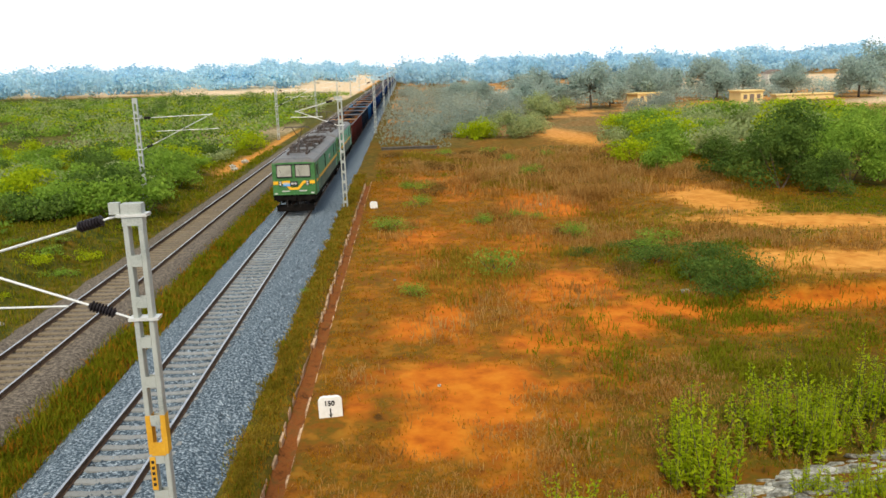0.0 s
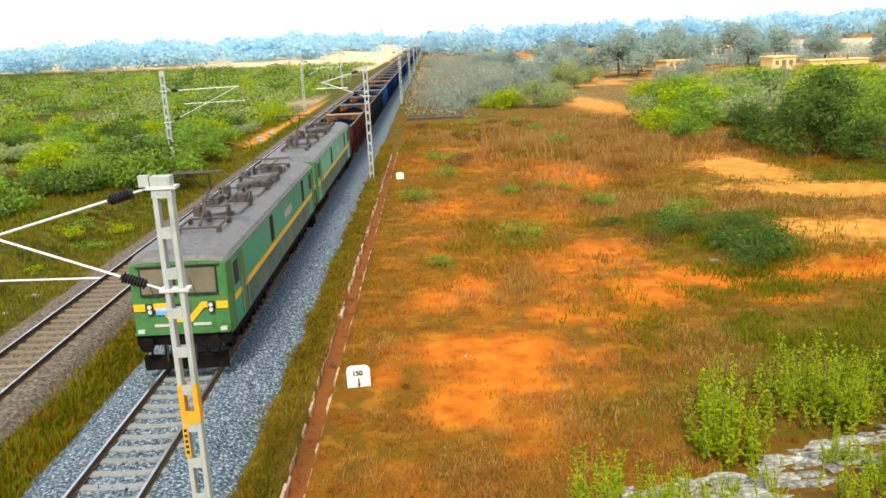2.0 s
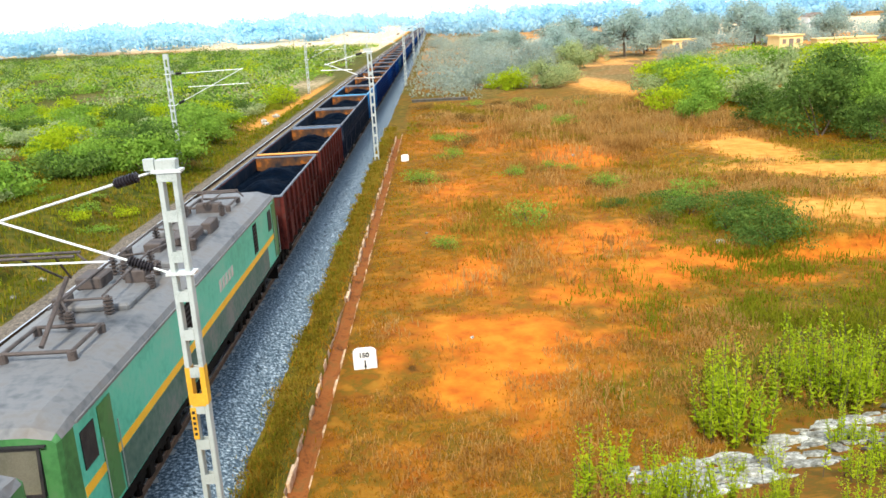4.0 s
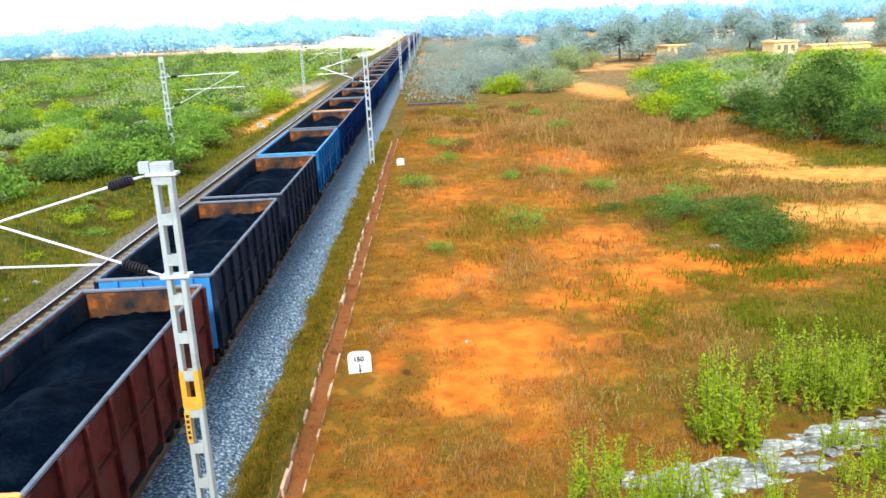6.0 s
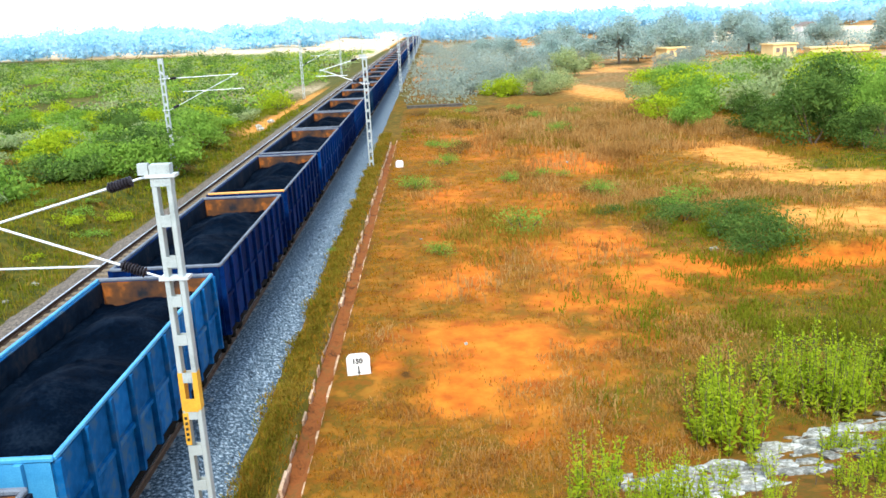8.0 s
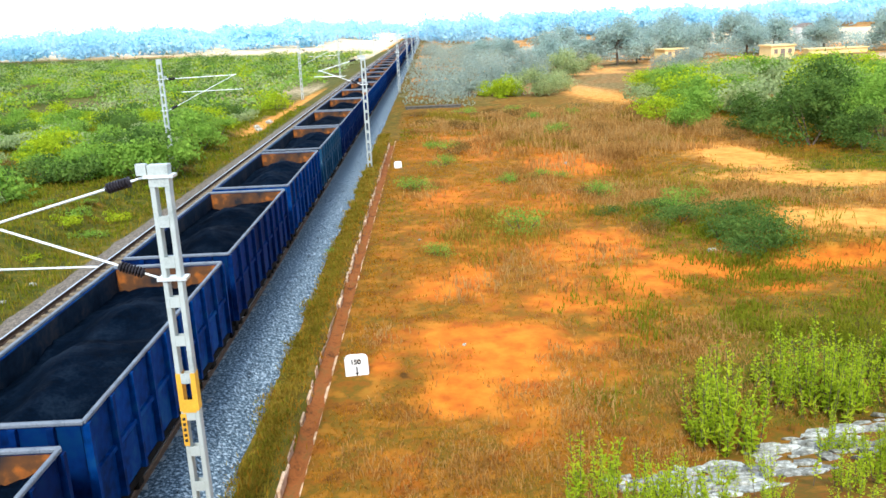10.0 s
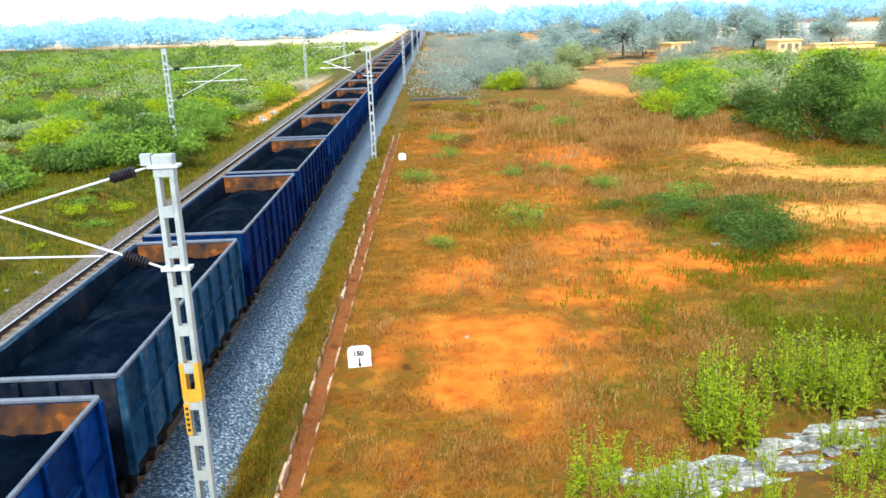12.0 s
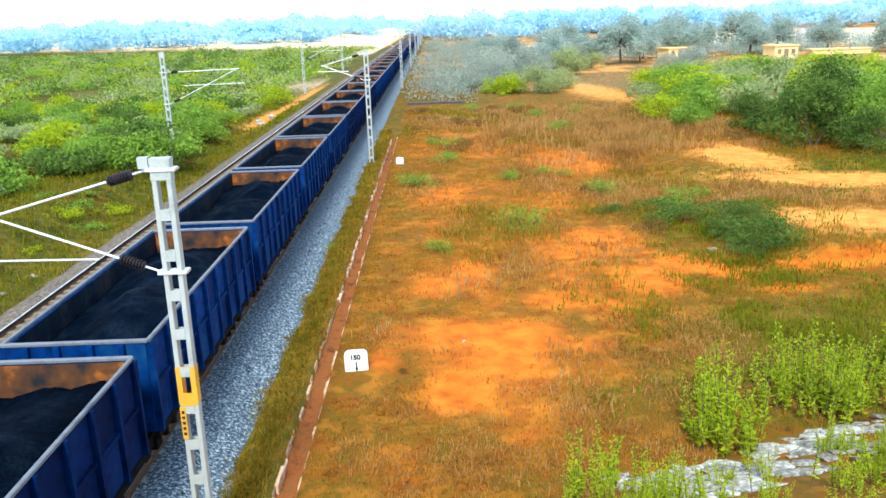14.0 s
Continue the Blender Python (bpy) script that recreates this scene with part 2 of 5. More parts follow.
def lathe(bm, p, u, stations, n=12):
    """One turned body along u from p, through (distance, radius) stations."""
    q = u.to_track_quat("Z", "Y")
    rings = [[bm.verts.new(p + q @ Vector((r * math.cos(i * math.tau / n), r * math.sin(i * math.tau / n), d))) for i in range(n)] for d, r in stations]
    for a, b in zip(rings, rings[1:]):
        for i in range(n):
            bm.faces.new((a[i], a[(i + 1) % n], b[(i + 1) % n], b[i]))
    bm.faces.new(rings[0][::-1])
    bm.faces.new(rings[-1])


def sweep(bm, ring, y0, y1):
    """A closed outline of (x, z) drawn along y."""
    a = [bm.verts.new((x, y0, z)) for x, z in ring]
    b = [bm.verts.new((x, y1, z)) for x, z in ring]
    n = len(ring)
    for i in range(n):
        bm.faces.new((a[i], a[(i + 1) % n], b[(i + 1) % n], b[i]))
    bm.faces.new(a[::-1])
    bm.faces.new(b)
    bmesh.ops.recalc_face_normals(bm, faces=bm.faces)


def part(name, bm, mat, parent=None, label="", smooth=False):
    me = bpy.data.meshes.new(name)
    bm.to_mesh(me)
    bm.free()
    return mesh_part(name, me, mat, parent, label, smooth)


def mesh_part(name, me, mat, parent=None, label="", smooth=False):
    if not me.materials:
        me.materials.append(M[mat])
    if smooth:
        me.shade_smooth()
    ob = new(name, me)
    ob.parent = parent
    if label:
        tagged(ob, label)
    return ob


def shape(fn):
    bm = bmesh.new()
    fn(bm)
    return bm


def boxes(*dims):
    bm = bmesh.new()
    for d in dims:
        box(bm, *d)
    return bm


def rods(*dims):
    bm = bmesh.new()
    for d in dims:
        rod(bm, *d)
    return bm


def from_arrays(name, verts, faces):
    me = bpy.data.meshes.new(name)
    me.from_pydata([tuple(v) for v in verts], [], [tuple(f) for f in faces])
    me.update()
    return me

# ---- terrain ----
def blend(a, b, x):
    t = min(1.0, max(0.0, (x - a) / (b - a)))
    return t * t * (3 - 2 * t)


def slope_foot(x):
    if x < 2.4:
        return 16.3 - (2.4 - x) * 1.5
    return min(16.3 + (x - 2.4) * 0.36, 19.6)


def height(x, y):
    r = 0.10 * noise.noise((x * 0.21, y * 0.17, 1.3)) + 0.05 * noise.noise((x * 0.9, y * 0.8, 5.1))
    far = blend(180, 900, y) * 2.0
    if x < -17.4:
        bank = (1.5 - 1.6 * blend(62, 112, y)) * blend(17.4, 20.5, -x)
        return -0.62 + 0.34 * (1 - blend(17.4, 19.0, -x)) + bank + r * blend(17.4, 22, -x) * 3 + far * blend(20, 60, -x) * 2
    if x <= -4.25:
        return -0.62 + 0.34 * blend(10.3, 11.7, -x)
    z = -0.8 + r * blend(-3.3, -1.0, x) + 0.18 * blend(-4.25, -4.0, -x)
    z += 0.55 * blend(13, 16, x) * blend(33.0, 34.0, y) * (1 - blend(55, 90, y))
    if y < slope_foot(x):
        z += min(0.42 * (slope_foot(x) - y), 6.5)
    return z + far * blend(20, 80, x)


def blob(x, y, cx, cy, rx, ry, turn=0.0):
    c, s = math.cos(turn), math.sin(turn)
    u, v = ((x - cx) * c + (y - cy) * s) / rx, ((y - cy) * c - (x - cx) * s) / ry
    return math.exp(-(u * u + v * v))


def soil_at(x, y):
    """How bare, how sandy and how green the ground is at a place."""
    soil = sand = green = 0.0
    n = 0.5 + 0.5 * noise.fractal((x * 0.11, y * 0.075, 2.0), 1.0, 2.0, 4)
    if x > -3.4:
        for cx, cy, rx, ry, w in ((4.0, 40.0, 8.0, 24.0, 0.46), (2.0, 24.0, 4.0, 6.0, 0.5), (-0.3, 31.5, 1.5, 2.0, 1.0), (1.3, 33.0, 1.2, 2.0, 0.9), (-1.2, 26.0, 1.3, 1.6, 0.9), (0.3, 26.0, 2.0, 1.8, 1.1), (2.6, 25.7, 1.8, 1.8, 0.95), (0.4, 21.8, 1.1, 1.8, 0.9), (1.9, 24.0, 1.6, 2.2, 1.0),
                                  (8.0, 31.6, 1.8, 2.2, 1.1), (10.6, 33.6, 1.6, 1.5, 1.0), (11.8, 32.6, 1.3, 1.2, 1.1), (9.6, 60.0, 3.6, 6.0, 1.0), (7.0, 48.0, 3.0, 5.0, 0.8), (-1.8, 24.0, 0.7, 2.0, 0.8), (-1.3, 17.6, 1.2, 1.4, 0.4),
                                  (4.5, 25.0, 1.6, 1.2, 0.7), (2.5, 40.0, 4.0, 5.0, 0.6), (5.5, 36.5, 3.0, 3.0, 0.65), (4.0, 70.0, 9.0, 12.0, 0.62), (18.5, 32.8, 6.0, 1.2, 1.1), (9.5, 25.0, 2.0, 1.0, 0.5), (2.0, 19.0, 1.2, 1.2, 0.35), (5.0, 29.0, 2.6, 1.8, 0.8), (7.4, 38.0, 3.0, 4.0, 0.75), (11.0, 58.0, 2.4, 4.0, 1.0), (1.0, 50.0, 3.0, 6.0, 0.6), (13.5, 30.0, 2.0, 0.8, 0.7)):
            soil = max(soil, w * blob(x, y, cx, cy, rx, ry))
        for cx, cy, rx, ry, turn, w in ((21.0, 57.0, 3.0, 9.0, 0.05, 1.1), (23.5, 47.5, 8.0, 2.8, -0.35, 1.05), (20.5, 37.8, 6.5, 2.8, -0.2, 1.0), (30.0, 41.0, 8.0, 3.0, -0.3, 0.9), (22.0, 118.0, 4.0, 20.0, 0.12, 1.0), (27.0, 105.0, 8.0, 5.0, 0.0, 0.8)):
            sand = max(sand, w * blob(x, y, cx, cy, rx, ry, turn))
        green = 0.8 * blob(x, y, 12.5, 25.0, 4.8, 5.0) + 0.9 * blob(x, y, 26, 50, 9, 5) + 0.5 * blob(x, y, 12, 40, 3, 3) + 0.6 * blob(x, y, 9.0, 21.0, 5.0, 2.5)
        green += 0.35 * blend(0.5, 0.7, n) * blend(28, 40, y)
        green += 0.6 * blend(24, 34, x) * (1 - blend(80, 110, y))
        soil *= 0.35 + 1.3 * n
        if y > 150:
            sand = max(sand, 0.7 * blend(0.45, 0.6, n))
        if y > 75:
            green = max(green, 0.5 * blend(0.55, 0.4, n))
    else:
        green = 0.75
        if x < -17.3:
            green = 0.75 + 0.2 * blend(35, 60, y) + 0.5 * (n - 0.5)
            sand = 0.85 * blob(x, y, -18.2, 92, 1.6, 16) + 0.8 * blob(x, y, -18.0, 125, 1.8, 22)
            fld = blend(300, 360, y + 0.45 * x + 60 * (n - 0.5)) * blend(-420, -200, x)
            sand = max(sand, 0.75 * fld)
            green *= 1 - 0.8 * fld
        elif x > -12.2:
            green = 0.5 + 0.3 * (n - 0.5) - 0.5 * blob(x, y, -11, 38, 2, 7)
    return soil, sand, green


def stubble_haze_at(x, y):
    """Pale harvested fields far from the line, whitened to imitate distance haze."""
    n = 0.5 + 0.5 * noise.fractal((x * 0.01, y * 0.008, 7.0), 1.0, 2.0, 3)
    left = blend(290, 360, y + 0.45 * x + 80 * (n - 0.5)) * blend(-900, -300, x) * (1 - blend(-22, -18, x))
    left = max(left, 0.75 * blend(105, 170, y) * blend(-75, -40, x) * (1 - blend(-20, -18, x)) * blend(0.3, 0.55, n))
    right = blend(140, 165, y) * blend(26, 40, x) * blend(0.35, 0.6, n)
    # the ground right of the line also pales with distance, as painted haze
    return min(1.0, max(left, 0.8 * right, 0.25 * blend(85, 130, y) * blend(-3, 2, x)))


def grid_lines(spans):
    out = []
    for a, b, step in spans:
        k = max(1, round((b - a) / step))
        out += [a + (b - a) * i / k for i in range(k)]
    return out + [spans[-1][1]]


def ground_material():
    m = bpy.data.materials.new("earth_and_grass")
    m.use_nodes = True
    nt = m.node_tree
    b = nt.nodes["Principled BSDF"]
    b.inputs["Roughness"].default_value = 0.95
    b.inputs["Specular IOR Level"].default_value = 0.1
    at = nt.nodes.new("ShaderNodeAttribute")
    at.attribute_name = "cover"
    sep = nt.nodes.new("ShaderNodeSeparateColor")
    nt.links.new(at.outputs["Color"], sep.inputs[0])
    co = nt.nodes.new("ShaderNodeTexCoord")

    def nz(scale, detail):
        n = nt.nodes.new("ShaderNodeTexNoise")
        n.inputs["Scale"].default_value, n.inputs["Detail"].default_value = scale, detail
        n.inputs["Roughness"].default_value = 0.62
        nt.links.new(co.outputs["Object"], n.inputs["Vector"])
        return n.outputs["Fac"]

    def ramp(fac, *stops):
        r = nt.nodes.new("ShaderNodeValToRGB")
        for i, (p, c) in enumerate(stops):
            e = r.color_ramp.elements[i] if i < 2 else r.color_ramp.elements.new(p)
            e.position, e.color = p, (*c, 1)
        nt.links.new(fac, r.inputs[0])
        return r.outputs["Color"]

    def edge(chan, fac, spread):
        """The cover, broken up by noise, as a soft mask."""
        a = nt.nodes.new("ShaderNodeMath")
        a.operation = "MULTIPLY_ADD"
        a.inputs[1].default_value, a.inputs[2].default_value = spread, -0.5 * spread
        nt.links.new(fac, a.inputs[0])
        s = nt.nodes.new("ShaderNodeMath")
        s.operation = "ADD"
        nt.links.new(chan, s.inputs[0])
        nt.links.new(a.outputs[0], s.inputs[1])
        r = nt.nodes.new("ShaderNodeMapRange")
        r.interpolation_type = "SMOOTHSTEP"
        r.inputs["From Min"].default_value, r.inputs["From Max"].default_value = 0.1, 0.9
        nt.links.new(s.outputs[0], r.inputs["Value"])
        return r.outputs[0]

    def mixc(fac, a, c):
        x = nt.nodes.new("ShaderNodeMix")
        x.data_type = "RGBA"
        nt.links.new(fac, x.inputs["Factor"])
        nt.links.new(a, x.inputs["A"])
        nt.links.new(c, x.inputs["B"])
        return x.outputs["Result"]

    big, mid, fine = nz(0.45, 10), nz(1.3, 11), nz(7, 8)
    dry = ramp(mid, (0.3, (0.07, 0.032, 0.004)), (0.42, (0.2, 0.075, 0.006)), (0.5, (0.115, 0.075, 0.006)), (0.58, (0.24, 0.1, 0.008)), (0.72, (0.27, 0.145, 0.014)))
    soil = ramp(mid, (0.34, (0.36, 0.085, 0.006)), (0.48, (0.5, 0.135, 0.008)), (0.64, (0.58, 0.19, 0.014)))
    sand = ramp(mid, (0.36, (0.5, 0.19, 0.025)), (0.64, (0.66, 0.31, 0.06)))
    green = ramp(mid, (0.36, (0.035, 0.045, 0.005)), (0.5, (0.07, 0.075, 0.007)), (0.64, (0.13, 0.1, 0.01)))
    c = mixc(edge(sep.outputs[2], big, 0.9), dry, green)
    c = mixc(edge(sep.outputs[0], big, 1.5), c, soil)
    c = mixc(edge(sep.outputs[1], mid, 0.7), c, sand)
    # stubble colour bleached so that far fields look hazed
    stubble_haze = ramp(mid, (0.36, (0.62, 0.44, 0.25)), (0.64, (0.78, 0.62, 0.42)))
    c = mixc(edge(at.outputs["Alpha"], mid, 0.5), c, stubble_haze)
    nt.links.new(c, b.inputs["Base Color"])
    bp = nt.nodes.new("ShaderNodeBump")
    bp.inputs["Strength"].default_value, bp.inputs["Distance"].default_value = 0.4, 0.02
    nt.links.new(fine, bp.inputs["Height"])
    nt.links.new(bp.outputs[0], b.inputs["Normal"])
    return m


M["ground"] = ground_material()


def build_ground():
    xs = grid_lines([(-3200, -900, 250), (-900, -220, 40), (-220, -60, 8), (-60, -17.4, 1.2), (-17.4, -10, 0.5), (-10, -4.25, 2.0), (-4.25, -4.0, 0.25), (-4.0, -3.97, 0.03), (-3.97, -3.39, 0.29),
                     (-3.39, -3.36, 0.03), (-3.36, 26, 0.45), (26, 60, 1.2), (60, 220, 8), (220, 900, 40), (900, 3200, 250)])
    ys = grid_lines([(-300, -20, 40), (-20, 8, 1.5), (8, 75, 0.5), (75, 150, 1.2), (150, 400, 6), (400, 1200, 40), (1200, 4800, 300)])
    verts, cover = [], []
    for y in ys:
        for x in xs:
            z = height(x, y)
            if -3.98 < x < -3.38 and 8 < y < 76:
                z = -1.2
            verts.append((x, y, z))
            cover.append((*[min(1.0, max(0.0, v)) for v in soil_at(x, y)], stubble_haze_at(x, y)))
    n = len(xs)
    faces = [(j * n + i, j * n + i + 1, (j + 1) * n + i + 1, (j + 1) * n + i) for j in range(len(ys) - 1) for i in range(n - 1)]
    me = from_arrays("ground", verts, faces)
    me.attributes.new("cover", "FLOAT_COLOR", "POINT").data.foreach_set("color", [c for v in cover for c in v])
    ob = mesh_part("ground", me, "ground", smooth=True)
    tagged(ob, "orange earth with dry brown grass and green patches", "ground", kind="structure")


build_ground()


# ---- tracks ----
def ballast_bed(x, dz, name, mat, label, left, right, foot):
    ring = [(x - left, foot), (x - 1.75, -0.225 + dz), (x + 1.75, -0.225 + dz), (x + right, foot)]
    ys = grid_lines([(-30, 6, 3), (6, 60, 0.5), (60, 160, 2), (160, 1200, 20)])
    prof = []
    for (a, za), (b, zb), k in ((ring[0], ring[1], 5), (ring[1], ring[2], 10), (ring[2], ring[3], 5)):
        prof += [(a + (b - a) * i / k, za + (zb - za) * i / k) for i in range(k)]
    prof.append(ring[3])
    verts = []
    for y in ys:
        for i, (px, pz) in enumerate(prof):
            if 1.0 < abs(px - x) < 1.8:
                pz = max(pz, -0.16 + dz - 0.2 * max(0, abs(px - x) - 1.6))
            w = 0.25 * noise.noise((px * 1.5, y * 0.6, x)) if i in (0, len(prof) - 1) else 0
            verts.append((px + w, y, pz + 0.035 * noise.noise((px * 5, y * 5, x))))
    n = len(prof)
    faces = [(j * n + i, j * n + i + 1, (j + 1) * n + i + 1, (j + 1) * n + i) for j in range(len(ys) - 1) for i in range(n - 1)]
    ob = mesh_part(name, from_arrays(name, verts, faces), mat, smooth=True)
    tagged(ob, label, "ballast", kind="structure")
    return ob


def loose_stones(name, x, dz, mat, left, right, label, count, y1):
    """Broken stones lying over the bed, one mesh."""
    verts, faces = [], []
    base = np.array([(1, 0, 0), (-1, 0, 0), (0, 1, 0), (0, -1, 0), (0, 0, 1), (0, 0, -0.6)], float)
    tri = [(0, 2, 4), (2, 1, 4), (1, 3, 4), (3, 0, 4), (2, 0, 5), (1, 2, 5), (3, 1, 5), (0, 3, 5)]
    for _ in range(count):
        y = 11 + (y1 - 11) * rng.random() ** 1.7
        px = x + rng.uniform(-left, right)
        off = abs(px - x)
        side = left if px < x else right
        z = -0.225 + dz if off < 1.75 else -0.225 + dz - 0.42 * (off - 1.75) / (side - 1.75)
        r = rng.uniform(0.03, 0.08)
        p = base * np.array([rng.uniform(0.6, 1.3) * r for _ in range(18)]).reshape(6, 3)
        a = rng.uniform(0, 6.28)
        c, s = math.cos(a), math.sin(a)
        k = len(verts)
        verts += [(px + c * q[0] - s * q[1], y + s * q[0] + c * q[1], z + 0.01 + q[2]) for q in p]
        faces += [(a0 + k, b0 + k, c0 + k) for a0, b0, c0 in tri]
    ob = mesh_part(name, from_arrays(name, verts, faces), mat)
    tagged(ob, label, "ballast", kind="stuff")


RAIL_RING = [(-0.075, -0.17), (0.075, -0.17), (0.075, -0.155), (0.012, -0.135), (0.012, -0.045), (0.036, -0.03), (0.036, -0.004), (-0.036, -0.004), (-0.036, -0.03), (-0.012, -0.045), (-0.012, -0.135), (-0.075, -0.155)]


def build_track(x, dz, sleeper, label, worn):
    track = tagged(new("railway_track"), label, "railway track", group="railway tracks", kind="structure")
    track.location = (x, 0, dz)
    for s in (-0.838, 0.838):
        bm = bmesh.new()
        sweep(bm, [(px + s, pz) for px, pz in RAIL_RING], -30, 1200)
        r = part("rail", bm, "rail_side", track)
        part("running_surface", boxes((s - 0.034, s + 0.034, -30, 1200, -0.004, 0.0)), "rail_top", r, "polished rail head")
    bm = bmesh.new()
    sweep(bm, [(-1.37, -0.32), (1.37, -0.32), (1.37, -0.2), (1.3, -0.172), (0.6, -0.172), (0.3, -0.2), (-0.3, -0.2), (-0.6, -0.172), (-1.3, -0.172), (-1.37, -0.2)], -0.12, 0.12)
    me = bpy.data.meshes.new("sleeper")
    bm.to_mesh(me)
    bm.free()
    y = -2.0
    for i in range(150):
        ob = mesh_part("sleeper", me, sleeper, track)
        ob.location = (rng.uniform(-0.02, 0.02), y, 0)
        ob.rotation_euler = (0, 0, rng.uniform(-0.006, 0.006))
        y += 0.62
    bm = bmesh.new()
    while y < 320:
        box(bm, -1.37, 1.37, y - 0.12, y + 0.12, -0.32, -0.175)
        y += 0.62
    tagged(part("distant_sleepers", bm, sleeper, track), kind="stuff")


ballast_bed(RAIL_X, 0.0, "ballast_main", "ballast", "blue-grey crushed stone ballast shoulder", 2.5, 2.75, -0.65)
ballast_bed(LEFT_X, LEFT_DZ, "ballast_left", "ballast_old", "dusty brown crushed stone ballast", 2.4, 2.1, -0.31)
build_track(RAIL_X, 0.0, "sleeper", "broad gauge track on concrete sleepers with bright rails", 1)
build_track(LEFT_X, LEFT_DZ, "sleeper_old", "broad gauge track on dusty concrete sleepers", 0)


# ---- drain beside the line ----
def build_drain():
    drain = tagged(new("drain"), "shallow masonry side drain filled with red soil", "drain", kind="structure")
    for x0, x1, nm in ((-4.12, -3.94, 1), (-3.42, -3.14, 2)):
        y = 8.0
        while y < 76:
            L = rng.uniform(0.3, 0.95)
            bm = bmesh.new()
            j = rng.uniform(-0.06, 0.06)
            gone = rng.random() < (0.25 if nm == 1 else 0.12)
            top = -0.88 if gone else -0.76 + rng.uniform(-0.07, 0.05)
            soft_box(bm, x0 + j, x1 + j, y, y + L - 0.03, -1.22, top, 0.025)
            part("kerb_stone", bm, "drain", drain)
            y += L
    bm = bmesh.new()
    ys = grid_lines([(8, 76, 0.6)])
    vs = [[bm.verts.new((x, y, -0.97 - 0.12 * (1 - abs(x + 3.69) / 0.3) + 0.16 * noise.noise((x * 3, y * 1.3, 0)))) for x in (-3.97, -3.8, -3.69, -3.55, -3.4)] for y in ys]
    for a, b in zip(vs, vs[1:]):
        for i in range(4):
            bm.faces.new((a[i], a[i + 1], b[i + 1], b[i]))
    part("soil_bed", bm, "drain_bed", drain, "loose red soil", True)


build_drain()


# ---- overhead line masts ----
def build_mast(side, reach, height_top, base, detail, drops=(0.2, 2.05, 0.95)):
    """A lattice mast of two channels with batten plates; side is the way its cantilever points."""
    mast = new("overhead_line_mast")
    w, d = 0.128, 0.1
    for s in (-1, 1):
        bm = bmesh.new()
        soft_box(bm, s * w - 0.045, s * w + 0.045, -d, d, base, height_top - 0.02, 0.012)
        part("channel", bm, "mast", mast)
    part("batten_plate", boxes((-w - 0.048, w + 0.048, -d - 0.008, d + 0.008, height_top - 0.38, height_top)), "mast", mast, "plain top plate")
    z = height_top - 0.38 - 0.52
    while z > base + 0.2:
        part("batten_plate", boxes((-w + 0.04, w - 0.04, -d - 0.006, -d + 0.01, z - 0.2, z)), "mast", mast)
        part("batten_plate", boxes((-w + 0.04, w - 0.04, d - 0.01, d + 0.006, z - 0.23, z - 0.03)), "mast", mast)
        z -= 0.74
    bm = bmesh.new()
    soft_box(bm, -0.3, 0.3, -0.3, 0.3, base - 0.5, base + 0.03, 0.03)
    part("foundation", bm, "concrete", mast, "weathered concrete base block")
    if detail:
        for s in (-1, 1):
            part("painted_band", boxes((s * w - 0.049, s * w + 0.049, -d - 0.004, d + 0.004, 2.75, 3.5)), "mast_yellow", mast, "yellow painted band")
        part("painted_band", boxes((-w, w, -d - 0.012, -d, 2.72, 2.98)), "mast_yellow", mast, "yellow painted band")
        pl = part("number_plate", boxes((-w - 0.05, -w + 0.055, -d - 0.02, -d - 0.006, 2.05, 2.7)), "mast_yellow", mast, "yellow plate with black bars")
        for i in range(5):
            part("bar", boxes((-w - 0.025, -w + 0.03, -d - 0.024, -d - 0.0195, 2.13 + i * 0.11, 2.19 + i * 0.11)), "black", pl)
    c = side
    up, lo, ez = [height_top - q for q in drops]
    e = reach
    for zz, t0, t1 in ((up, 0, 0), (lo, 0, 0)):
        part("clamp", boxes((-0.26, 0.26, -0.13, 0.13, zz - 0.025, zz + 0.025)), "tube", mast)
    # stay tube, bracket tube and register tube with their insulators
    a, b = Vector((c * 0.22, 0, up)), Vector((c * e, 0, ez))
    for p, q, lift in ((a, b, 0), (Vector((c * 0.22, 0, lo)), Vector((c * e, 0, ez)), 0)):
        u = (q - p).normalized()
        part("end_fitting", rods((p, p + u * 0.34, 0.022)), "tube", mast)
        ins = bmesh.new()
        lathe(ins, p, u, [(0.3, 0.05)] + [(0.32 + i * 0.054 + d, r) for i in range(8) for d, r in ((0.0, 0.06), (0.012, 0.1), (0.028, 0.095), (0.04, 0.06))] + [(0.77, 0.05)])
        part("insulator", ins, "insulator", mast, "dark ribbed insulator")
        part("tube", rods((p + u * 0.68, q + u * 0.12, 0.024)), "tube", mast)
    rz = lo + 0.27 if detail else (lo + ez) / 2 + 0.1
    part("register_tube", rods(((c * 1.3, 0, rz), (c * (e + 0.45), 0, rz + 0.04), 0.02)), "tube", mast)
    part("fitting", boxes((c * 0.3 - 0.09, c * 0.3 + 0.09, -0.06, 0.06, up + 0.02, up + 0.22)), "mast", mast)
    return mast


